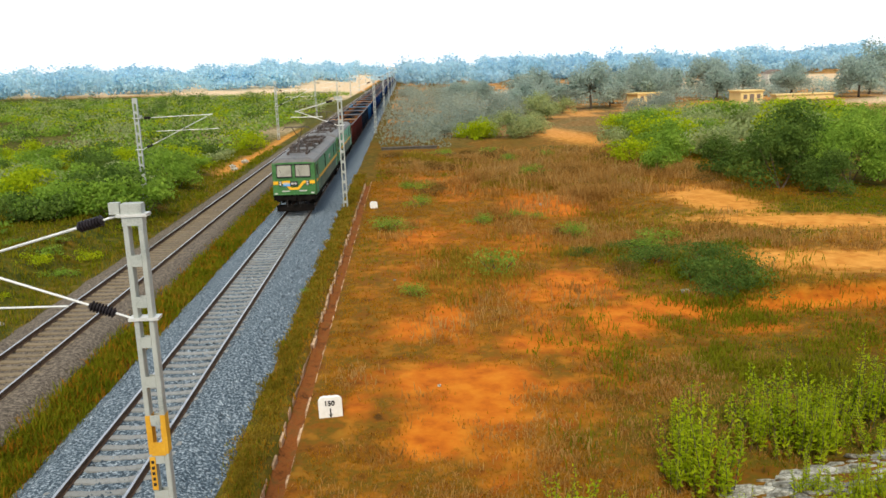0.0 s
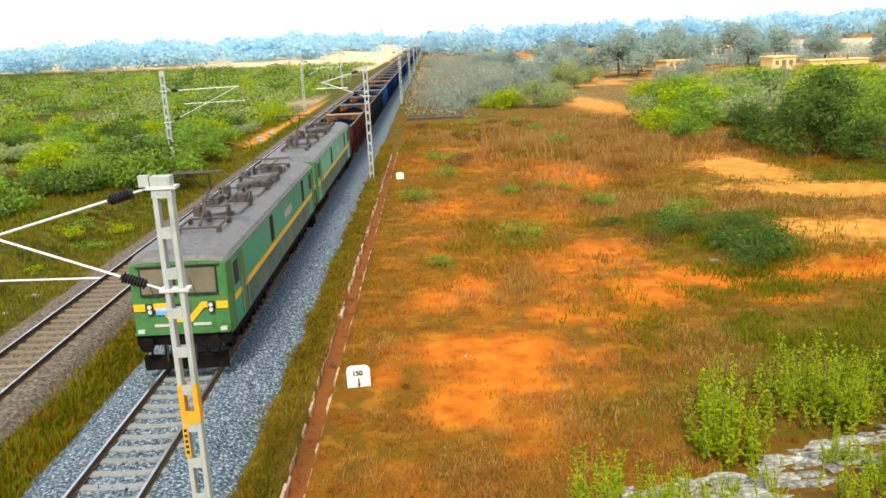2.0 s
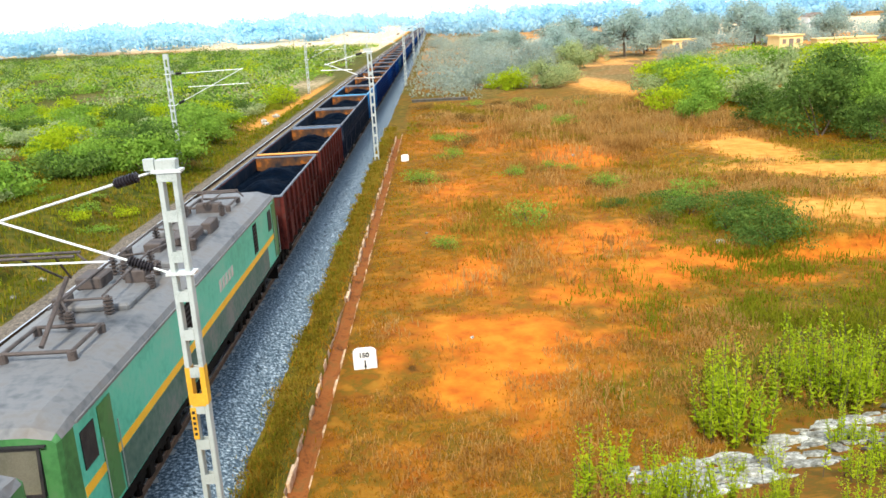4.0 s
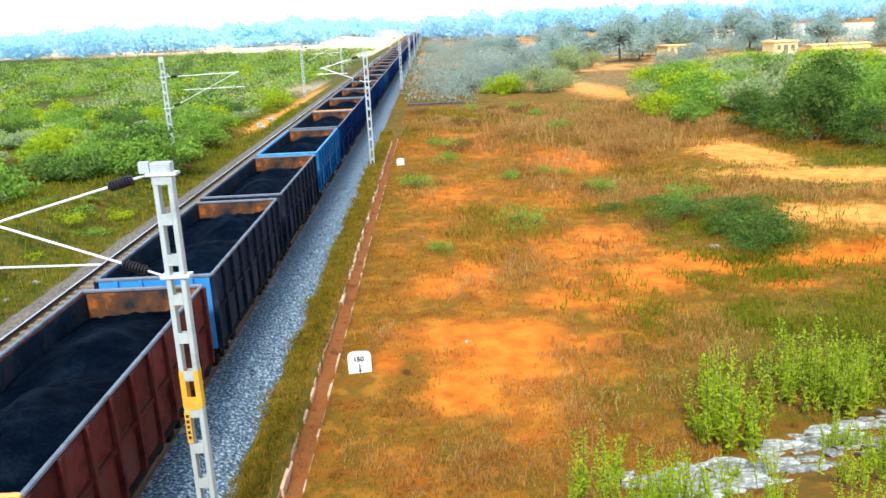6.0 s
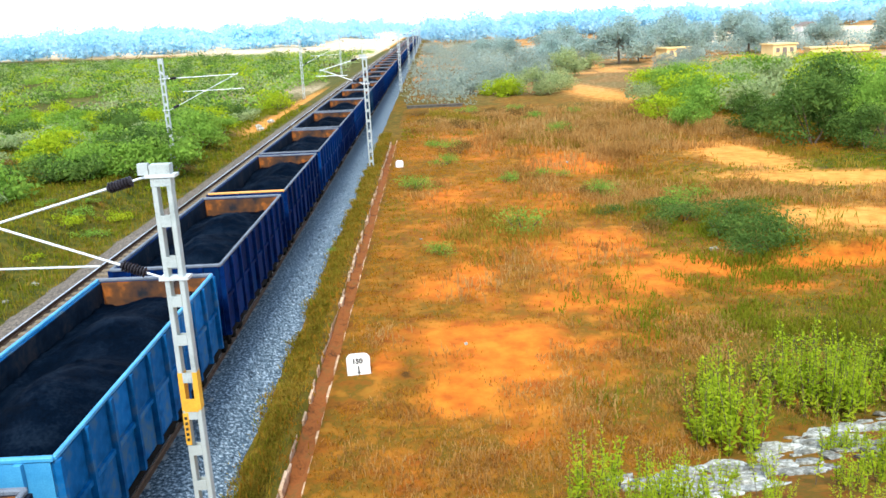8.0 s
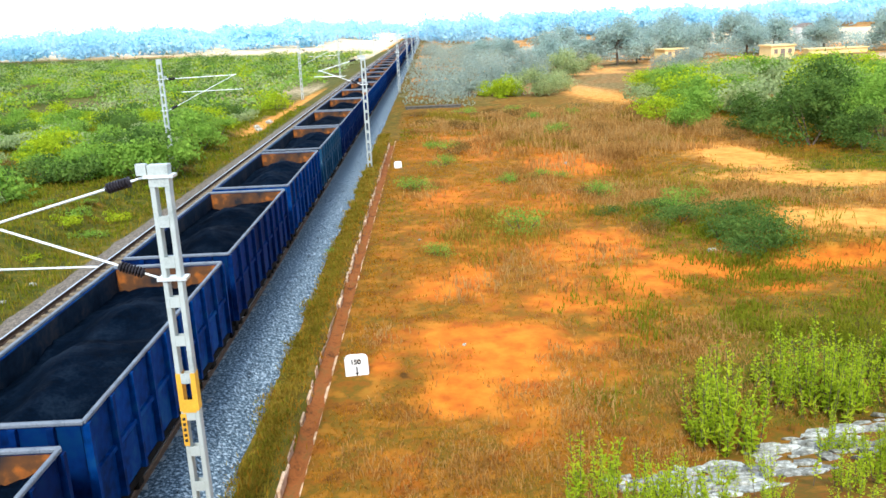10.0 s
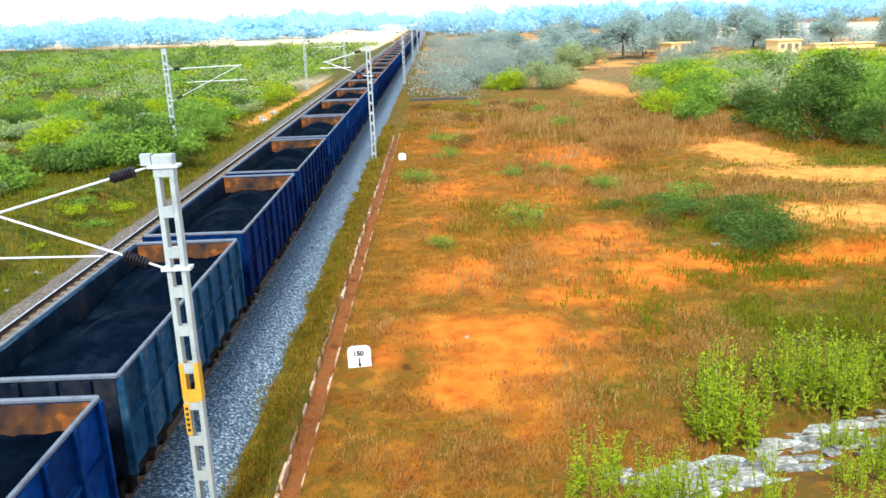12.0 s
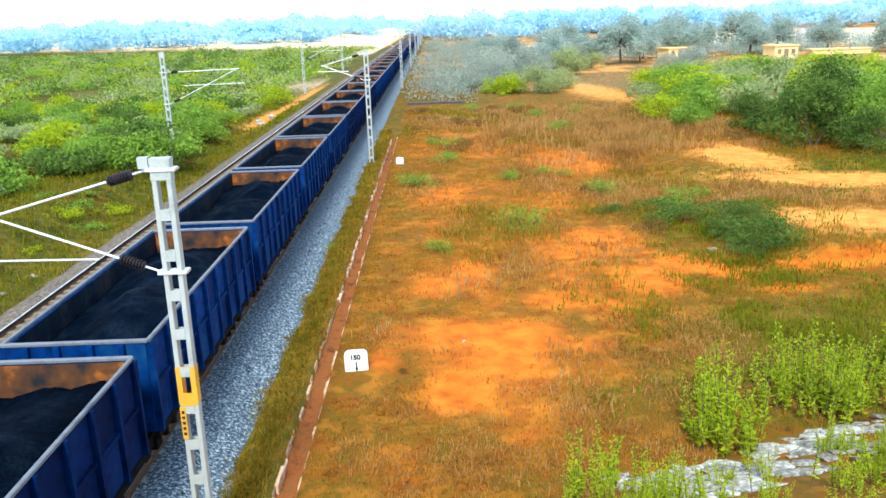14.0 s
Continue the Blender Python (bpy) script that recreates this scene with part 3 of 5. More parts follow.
MAST_L = "white painted lattice steel mast with cantilever and dark insulators"
near = tagged(build_mast(-1, 3.1, 7.36, -0.55, True), MAST_L + ", yellow band", "mast", group="overhead line masts")
near.matrix_basis = pose(-4.75, 14.3, 0)
rightm = tagged(build_mast(-1, 3.1, 7.5, -0.55, False), MAST_L, "mast", group="overhead line masts")
rightm.matrix_basis = pose(-4.75, 61, 0)
for y in (129, 186, 243, 300, 358, 420):
    copy_thing(rightm, pose(-4.75, y, 0))
leftm = tagged(build_mast(1, 5.2, 7.9, -0.6, False, (1.4, 3.6, 1.3)), MAST_L, "mast", group="overhead line masts")
leftm.matrix_basis = pose(-19, 60.2, 0)
for y in (125, 180, 238, 296, 355, 415):
    copy_thing(leftm, pose(-19, y, 0))


# ---- marker stones ----
def build_stone(w, h, written):
    ob = new("gradient_stone")
    bm = bmesh.new()
    ring = [(-w / 2, 0), (w / 2, 0), (w / 2, h * 0.86), (w * 0.42, h * 0.96), (w * 0.3, h), (-w * 0.3, h), (-w * 0.42, h * 0.96), (-w / 2, h * 0.86)]
    sweep(bm, ring, -0.07, 0.07)
    bmesh.ops.bevel(bm, geom=bm.edges[:], offset=0.012, segments=1, affect="EDGES")
    part("slab", bm, "white", ob)
    part("plinth", boxes((-w / 2 - 0.04, w / 2 + 0.04, -0.12, 0.12, -0.3, 0.04)), "white", ob)
    if written:
        cu = bpy.data.curves.new("number", "FONT")
        cu.body, cu.size, cu.extrude, cu.align_x = "150", 0.21, 0.004, "CENTER"
        cu.offset = 0.008
        t = new("number", cu)
        t.parent, t.location, t.rotation_euler = ob, (-0.02, -0.078, h * 0.68), (radians(90), 0, 0)
        cu.materials.append(M["black"])
        bm = boxes((-0.018, 0.022, -0.078, -0.0705, 0.28, 0.48))
        v = [bm.verts.new(p) for p in ((-0.055, -0.076, 0.3), (0.06, -0.076, 0.3), (0.0025, -0.076, 0.19))]
        bm.faces.new(v)
        part("arrow", bm, "black", ob, "black arrow pointing down")
    return ob


s1 = tagged(build_stone(0.7, 0.84, True), "white painted marker stone with black number and arrow", "marker stone", group="marker stones")
s1.matrix_basis = pose(-2.6, 23.2, -0.8, 0, -1, 3)
s2 = tagged(build_stone(0.55, 0.7, False), "small whitewashed marker stone in the grass", "marker stone", group="marker stones")
s2.matrix_basis = pose(-2.65, 60.3, -0.82)

# ---- the goods train ----
def bogie(parent, y, axles, pitch, r, mat="loco_dark"):
    b = new("bogie")
    b.parent, b.location = parent, (0, y, 0)
    half = pitch * (axles - 1) / 2
    for s in (-1, 1):
        bm = bmesh.new()
        soft_box(bm, s * 1.08 - 0.07, s * 1.08 + 0.07, -half - 0.5, half + 0.5, r * 0.9, r * 0.9 + 0.28, 0.03)
        for i in range(axles):
            yy = -half + i * pitch
            soft_box(bm, s * 1.13 - 0.1, s * 1.13 + 0.1, yy - 0.17, yy + 0.17, r - 0.16, r + 0.2, 0.03)
            if i < axles - 1:
                for k in (0.35, 0.65):
                    rod(bm, (s * 1.12, yy + pitch * k, r * 0.6), (s * 1.12, yy + pitch * k, r * 1.1), 0.09)
        part("side_frame", bm, mat, b)
    for i in range(axles):
        yy = -half + i * pitch
        bm = bmesh.new()
        for s in (-1, 1):
            rod(bm, (s * 0.77, yy, r), (s * 0.9, yy, r), r, 20)
            rod(bm, (s * 0.74, yy, r), (s * 0.77, yy, r), r + 0.03, 20)
        rod(bm, (-0.9, yy, r), (0.9, yy, r), 0.08)
        part("wheelset", bm, mat, b)
    return b


def build_loco():
    L = 18.6
    loco = new("electric_locomotive")
    ring = [(-1.47, 1.2), (1.47, 1.2), (1.47, 3.36), (1.4, 3.52), (1.0, 3.68), (-1.0, 3.68), (-1.4, 3.52), (-1.47, 3.36)]
    bm = bmesh.new()
    # body shell, its ends drawn in a little and raked at the top
    ys = [(0.0, 0.955, 0.0), (0.16, 0.985, 0.0), (0.6, 1.0, 0.0), (L - 0.6, 1.0, 0.0), (L - 0.16, 0.985, 0), (L, 0.955, 0)]
    loops = []
    for k, (y, sx, _) in enumerate(ys):
        lp = []
        for x, z in ring:
            if z > 3.3 and k != 2 and k != 3:
                z = 3.3 + (z - 3.3) * (0.35 if k in (0, 5) else 0.7)
            rake = 0.14 * max(0.0, z - 2.3) / 1.4
            yy = y + rake * (1 - k / 2) if k < 2 else y - rake * (1 - (5 - k) / 2) if k > 3 else y
            lp.append(bm.verts.new((x * sx, yy, z)))
        loops.append(lp)
    n = len(ring)
    for a, b in zip(loops, loops[1:]):
        for i in range(n):
            bm.faces.new((a[i], a[(i + 1) % n], b[(i + 1) % n], b[i]))
    bm.faces.new(loops[0][::-1])
    bm.faces.new(loops[-1])
    bmesh.ops.recalc_face_normals(bm, faces=bm.faces)
    body = part("body", bm, "loco_green", loco, "teal green body shell")
    me = body.data
    me.materials.append(M["roof_grey"])
    me.materials.append(M["cab_green"])
    for p in me.polygons:
        c = p.center
        if c.z > 3.4 and p.normal.z > 0.3:
            p.material_index = 1
        elif c.y < 0.7 or c.y > L - 0.7:
            p.material_index = 2
    # roof sheet gutter along both sides
    for s in (-1, 1):
        part("gutter", boxes((s * 1.48 - 0.02, s * 1.48 + 0.02, 0.7, L - 0.7, 3.36, 3.41)), "roof_grey", body)
        part("stripe", boxes((s * 1.474 - 0.006, s * 1.474 + 0.006, 0.62, L - 0.62, 2.02, 2.2)), "loco_yellow", body, "yellow stripe")
        part("skirt_panel", boxes((s * 1.473 - 0.005, s * 1.473 + 0.005, 2.2, L - 2.2, 1.24, 2.0)), "skirt", body, "dusty grey-green lower panel")
        part("sill", boxes((s * 1.44 - 0.05, s * 1.44 + 0.05, 0.3, L - 0.3, 1.08, 1.22)), "loco_dark", body)
        for y in (0.95, L - 0.95 - 0.62):
            part("cab_door", boxes((s * 1.474 - 0.01, s * 1.474 + 0.01, y + 0.55, y + 1.15, 1.3, 3.25)), "cab_green", body)
            win = part("side_window", boxes((s * 1.474 - 0.014, s * 1.474 + 0.014, y - 0.2, y + 0.35, 2.45, 3.15)), "black", body, "dark cab side window")
            for yy in (y + 0.48, y + 1.2):
                part("handrail", rods(((s * 1.53, yy, 1.3), (s * 1.53, yy, 2.7), 0.013, 6)), "rail_grey", body)
        for y in (7.0, 14.7):
            lv = part("louvre", boxes((s * 1.474 - 0.008, s * 1.474 + 0.008, y - 0.28, y + 0.28, 2.3, 3.25)), "loco_dark", body, "dark ventilation louvre")
            for i in range(7):
                part("blade", boxes((s * 1.478 - 0.012, s * 1.478 + 0.012, y - 0.26, y + 0.26, 2.34 + i * 0.13, 2.39 + i * 0.13)), "black", lv)
        for i in range(5):
            part("bar", boxes((s * 1.474 - 0.007, s * 1.474 + 0.007, 9.9 + i * 0.34, 10.12 + i * 0.34, 2.52, 2.84)), "lens", body, "white lettering bar")
    # both ends
    for end in (0, 1):
        def at(x0, x1, d0, d1, z0, z1):
            return (x0, x1, d0, d1, z0, z1) if not end else (x0, x1, L - d1, L - d0, z0, z1)

        def rake(z):
            return 0.14 * max(0.0, z - 2.3) / 1.4
        cab = new("cab_front")
        cab.parent = loco
        for s in (-1, 1):
            bm = bmesh.new()
            x0, x1 = (s * 0.62 - 0.52, s * 0.62 + 0.52)
            for w, dd, mt in ((0.0, 0.0, "glass"),):
                q = [(x0 + 0.05, 2.5), (x1 - 0.05, 2.5), (x1 - 0.05, 3.24), (x0 + 0.05, 3.24)]
                vs = [bm.verts.new((x, (rake(z) - 0.02) if not end else L - rake(z) + 0.02, z)) for x, z in q]
                bm.faces.new(vs if not end else vs[::-1])
                ext = bmesh.ops.extrude_face_region(bm, geom=bm.faces[:])
                bmesh.ops.translate(bm, verts=[v for v in ext["geom"] if isinstance(v, bmesh.types.BMVert)], vec=(0, 0.05 if not end else -0.05, 0))
            part("windscreen", bm, "glass", cab, "brown-tinted reflecting windscreen")
            fr = bmesh.new()
            for fx0, fx1, fz0, fz1 in ((x0, x1, 2.44, 2.5), (x0, x1, 3.24, 3.29), (x0, x0 + 0.05, 2.5, 3.24), (x1 - 0.05, x1, 2.5, 3.24)):
                zc = (fz0 + fz1) / 2
                vs = box(fr, *at(fx0, fx1, -0.035, 0.05, fz0, fz1))
                for v in vs:
                    v.co.y += rake(v.co.z) if not end else -rake(v.co.z)
            part("window_frame", fr, "black", cab)
            wy = rake(2.75) - 0.05
            part("wiper", rods(((s * 0.62 - 0.1, wy - 0.03 if not end else L - wy + 0.03, 2.42), (s * 0.62 - 0.3, wy + 0.05 if not end else L - wy - 0.05, 2.95), 0.012, 5)), "black", cab)
            lampbox = part("lamp_box", boxes(at(s * 0.9 - 0.09, s * 0.9 + 0.09, -0.06, 0.02, 1.88, 2.2)), "black", cab)
            for zz in (1.97, 2.12):
                part("lens", rods(((s * 0.9, -0.085 if not end else L + 0.085, zz), (s * 0.9, -0.05 if not end else L + 0.05, zz), 0.065, 12)), "lens", lampbox)
            part("flank_stripe", boxes(at(s * 1.22 - 0.17, s * 1.22 + 0.17, -0.008, 0.02, 1.98, 2.2)), "loco_yellow", cab, "yellow stripe")
            bm = bmesh.new()
            ysg = -0.006 if not end else L + 0.006
            pts = [(s * 0.82, 2.2), (s * 0.62, 2.2), (s * 0.2, 1.75), (0.0, 1.75), (0.0, 1.6), (s * 0.3, 1.6), (s * 0.68, 2.02), (s * 0.82, 2.02)]
            a = [bm.verts.new((x, ysg, z)) for x, z in pts]
            b2 = [bm.verts.new((x, ysg + (0.02 if not end else -0.02), z)) for x, z in pts]
            bm.faces.new(a)
            for i in range(8):
                bm.faces.new((a[i], a[(i + 1) % 8], b2[(i + 1) % 8], b2[i]))
            bmesh.ops.recalc_face_normals(bm, faces=bm.faces)
            part("chevron", bm, "loco_yellow", cab, "yellow chevron")
            buf = part("buffer", rods(((s * 0.98, -0.02 if not end else L + 0.02, 1.08), (s * 0.98, -0.42 if not end else L + 0.42, 1.08), 0.11, 12), ((s * 0.98, -0.42 if not end else L + 0.42, 1.08), (s * 0.98, -0.47 if not end else L + 0.47, 1.08), 0.22, 16)), "loco_dark", cab)
            part("corner_lamp", boxes(at(s * 1.22 - 0.1, s * 1.22 + 0.1, -0.1, 0.02, 1.3, 1.42)), "lens", cab, "white marker lamp")
            part("name_bar", boxes(at(s * 0.58 - 0.26, s * 0.58 + 0.26, -0.012, 0.02, 1.48, 1.56)), "lens", cab, "white lettering bar")
        brow = bmesh.new()
        for v in box(brow, *at(-1.24, 1.24, -0.06, 0.0, 3.29, 3.32)):
            v.co.y += rake(v.co.z) if not end else -rake(v.co.z)
        part("rain_strip", brow, "black", cab)
        part("head_lamp_box", boxes(at(-0.24, 0.24, -0.1, 0.02, 1.9, 2.16)), "black", cab)
        for s in (-1, 1):
            part("head_lamp", rods(((s * 0.1, -0.13 if not end else L + 0.13, 2.03), (s * 0.1, -0.09 if not end else L + 0.09, 2.03), 0.08, 14)), "lens", cab, "clear head lamp")
        sx = -1 if not end else 1
        for i, mt in enumerate(("lens", "flag_blue", "loco_yellow")):
            z0 = (1.98, 1.86, 2.1)[i]
            part("sticker", boxes(at(sx * 0.5 - 0.24, sx * 0.5 + 0.24, -0.03, -0.007, z0, z0 + 0.115)), mt, cab, "striped sticker")
        part("buffer_beam", boxes(at(-1.4, 1.4, -0.05, 0.2, 0.92, 1.28)), "loco_dark", cab)
        part("step", boxes(at(-1.4, 1.4, -0.16, 0.02, 1.28, 1.33)), "cab_green", cab)
        part("coupler", boxes(at(-0.13, 0.13, -0.45, 0.2, 0.9, 1.16)), "loco_dark", cab)
        cow = bmesh.new()
        v = box(cow, *at(-1.25, 1.25, -0.1, 0.0, 0.16, 0.62))
        for i in range(6):
            rod(cow, (-1 + 0.4 * i, -0.05 if not end else L + 0.05, 0.55), (-1 + 0.4 * i, -0.02 if not end else L + 0.02, 0.95), 0.035, 6)
        part("rail_guard", cow, "loco_dark", cab)
        for s in (-0.5, 0.35):
            part("hose", rods(((s, -0.1 if not end else L + 0.1, 0.95), (s, -0.2 if not end else L + 0.2, 0.45), 0.03, 6)), "black", cab)
    # underframe
    bm = bmesh.new()
    box(bm, -1.2, 1.2, 0.5, L - 0.5, 0.95, 1.2)
    part("underframe", bm, "loco_dark", loco)
    bm = bmesh.new()
    soft_box(bm, -1.1, 1.1, 7.4, 11.2, 0.35, 0.95, 0.05)
    part("equipment_case", bm, "loco_dark", loco)
    for y in (4.1, L - 4.1):
        bogie(loco, y, 3, 1.9, 0.545)
    # roof gear
    for y in (6.2, 9.4, 12.6):
        bm = bmesh.new()
        soft_box(bm, -0.75, 0.75, y - 0.8, y + 0.8, 3.66, 3.82, 0.04)
        part("roof_hatch", bm, "roof_grey", loco)
    for x, y, h in ((-0.5, 5.0, 0.5), (0.4, 5.2, 0.45), (-0.2, 7.8, 0.5), (0.55, 8.0, 0.4), (-0.6, 8.2, 0.55), (0.2, 8.6, 0.5), (0.6, 11.0, 0.4), (-0.5, 11.2, 0.5), (0.75, 6.9, 0.35), (0.8, 10.2, 0.35), (-0.1, 4.4, 0.4), (0.6, 14.3, 0.4), (-0.6, 14.4, 0.4)):
        bm = bmesh.new()
        rod(bm, (x, y, 3.66), (x, y, 3.66 + h), 0.05)
        for i in range(5):
            rod(bm, (x, y, 3.72 + i * h * 0.17), (x, y, 3.75 + i * h * 0.17), 0.11, 10)
        part("roof_insulator", bm, "roof_gear", loco)
    for x, y, w2, d2, h2 in ((-0.75, 5.6, 0.3, 0.5, 0.22), (0.35, 7.2, 0.5, 0.4, 0.3), (-0.1, 9.9, 0.45, 0.6, 0.26), (0.7, 12.4, 0.3, 0.9, 0.2), (-0.7, 13.2, 0.35, 0.5, 0.24), (0.0, 15.0, 0.8, 0.35, 0.18), (-0.55, 9.0, 0.25, 0.3, 0.35)):
        bm = bmesh.new()
        soft_box(bm, x - w2 / 2, x + w2 / 2, y - d2 / 2, y + d2 / 2, 3.64, 3.8 + h2, 0.03)
        part("roof_box", bm, "roof_gear", loco)
    for a2, b2 in (((-0.5, 5.0, 4.1), (0.4, 5.2, 4.05)), ((-0.6, 8.2, 4.15), (0.2, 8.6, 4.1)), ((0.6, 11.0, 4.0), (-0.5, 11.2, 4.1)), ((0.2, 8.6, 4.12), (0.6, 11.0, 4.02)), ((-0.5, 11.2, 4.1), (-0.6, 14.4, 4.0)), ((0.75, 6.9, 3.95), (0.55, 8.0, 4.0)), ((-0.1, 4.4, 4.0), (-0.5, 5.0, 4.1))):
        part("cable", rods((a2, b2, 0.028, 6)), "roof_gear", loco)
    part("bus_bar", rods(((-0.5, 4.4, 4.12), (-0.5, 11.4, 4.16), 0.03, 6), ((0.3, 5.2, 4.1), (0.2, 8.6, 4.15), 0.025, 6)), "roof_gear", loco)
    for dims in ((0.1, 0.75, 10.2, 11.6, 3.8, 4.05), (-0.9, -0.3, 6.6, 7.4, 3.8, 4.1)):
        bm = bmesh.new()
        soft_box(bm, *dims, 0.04)
        part("breaker_box", bm, "roof_gear", loco)
    for y0, rise, d in ((3.4, 1.6, 1), (L - 3.0, 0.25, -1)):
        pan = new("pantograph")
        pan.parent = loco
        part("base_frame", rods(((-0.65, y0 - 0.7, 3.85), (0.65, y0 - 0.7, 3.85), 0.04, 6), ((-0.65, y0 + 0.7, 3.85), (0.65, y0 + 0.7, 3.85), 0.04, 6), ((-0.65, y0 - 0.7, 3.85), (-0.65, y0 + 0.7, 3.85), 0.04, 6), ((0.65, y0 - 0.7, 3.85), (0.65, y0 + 0.7, 3.85), 0.04, 6),
                                *[((sx * 0.65, y0 + sy * 0.7, 3.64), (sx * 0.65, y0 + sy * 0.7, 3.86), 0.09, 10) for sx in (-1, 1) for sy in (-1, 1)]), "roof_gear", pan)
        k = (0, y0 + d * 1.0, 3.9 + rise * 0.55)
        top = (0, y0 - d * 0.1, 3.95 + rise)
        part("lower_arm", rods(((0, y0 - d * 0.5, 3.88), k, 0.05, 8)), "roof_gear", pan)
        part("upper_arm", rods(((-0.08, k[1], k[2]), (-0.35, top[1], top[2]), 0.025, 6), ((0.08, k[1], k[2]), (0.35, top[1], top[2]), 0.025, 6)), "roof_gear", pan)
        part("collector_head", rods(((-0.8, top[1] - 0.15, top[2]), (0.8, top[1] - 0.15, top[2]), 0.03, 6), ((-0.8, top[1] + 0.15, top[2]), (0.8, top[1] + 0.15, top[2]), 0.03, 6), ((-0.8, top[1], top[2]), (-1.0, top[1], top[2] - 0.2), 0.025, 6), ((0.8, top[1], top[2]), (1.0, top[1], top[2] - 0.2), 0.025, 6)), "roof_gear", pan)
    return loco


def coal_mesh(seed):
    """A heaped load with slack ends and small lumps."""
    nx, ny = 26, 80
    verts, faces = [], []
    for j in range(ny + 1):
        for i in range(nx + 1):
            x, y = -1.44 + 2.88 * i / nx, 0.13 + 9.5 * j / ny
            u, v = abs(x) / 1.44, y / 9.76
            ridge = 0.16 + 0.22 * noise.noise((y * 0.22, seed, 0.0))
            across = math.exp(-((x - ridge) / 0.95) ** 2)
            two = max(math.exp(-((v - 0.3) / 0.25) ** 2), 0.92 * math.exp(-((v - 0.68 - 0.04 * math.sin(seed)) / 0.22) ** 2))
            z = 2.42 + 0.7 * two * across + 0.16 * two + 0.22 * blend(0.1, 1.44, x) + 0.12 * blend(0.8, 1.0, v) - 0.12 * blend(0.08, 0.0, v)
            z += 0.16 * noise.noise((x * 1.0, y * 0.6, seed)) + 0.06 * noise.noise((x * 4, y * 4, seed)) + 0.05 * noise.noise((x * 9, y * 9, seed))
            verts.append((x, y, min(z, 3.1 + 0.35 * (1 - u))))
    n = nx + 1
    faces = [(j * n + i, j * n + i + 1, (j + 1) * n + i + 1, (j + 1) * n + i) for j in range(ny) for i in range(nx)]
    return from_arrays("coal_load", verts, faces)


COALS = [coal_mesh(s * 3.7) for s in range(4)]
WAGON_MESH = {}


def shared(name, make):
    """One mesh for all wagons of a part, material set on the object."""
    if name not in WAGON_MESH:
        bm = bmesh.new()
        make(bm)
        me = bpy.data.meshes.new(name)
        bm.to_mesh(me)
        bm.free()
        WAGON_MESH[name] = me
    return WAGON_MESH[name]


def dressed(name, make, mat, parent, label=""):
    key = (name, mat)
    if key not in WAGON_MESH:
        me = shared(name, make).copy()
        me.materials.append(M[mat])
        WAGON_MESH[key] = me
    return mesh_part(name, WAGON_MESH[key], mat, parent, label)


WL, WW, WT, WB = 9.78, 1.6, 3.23, 1.12


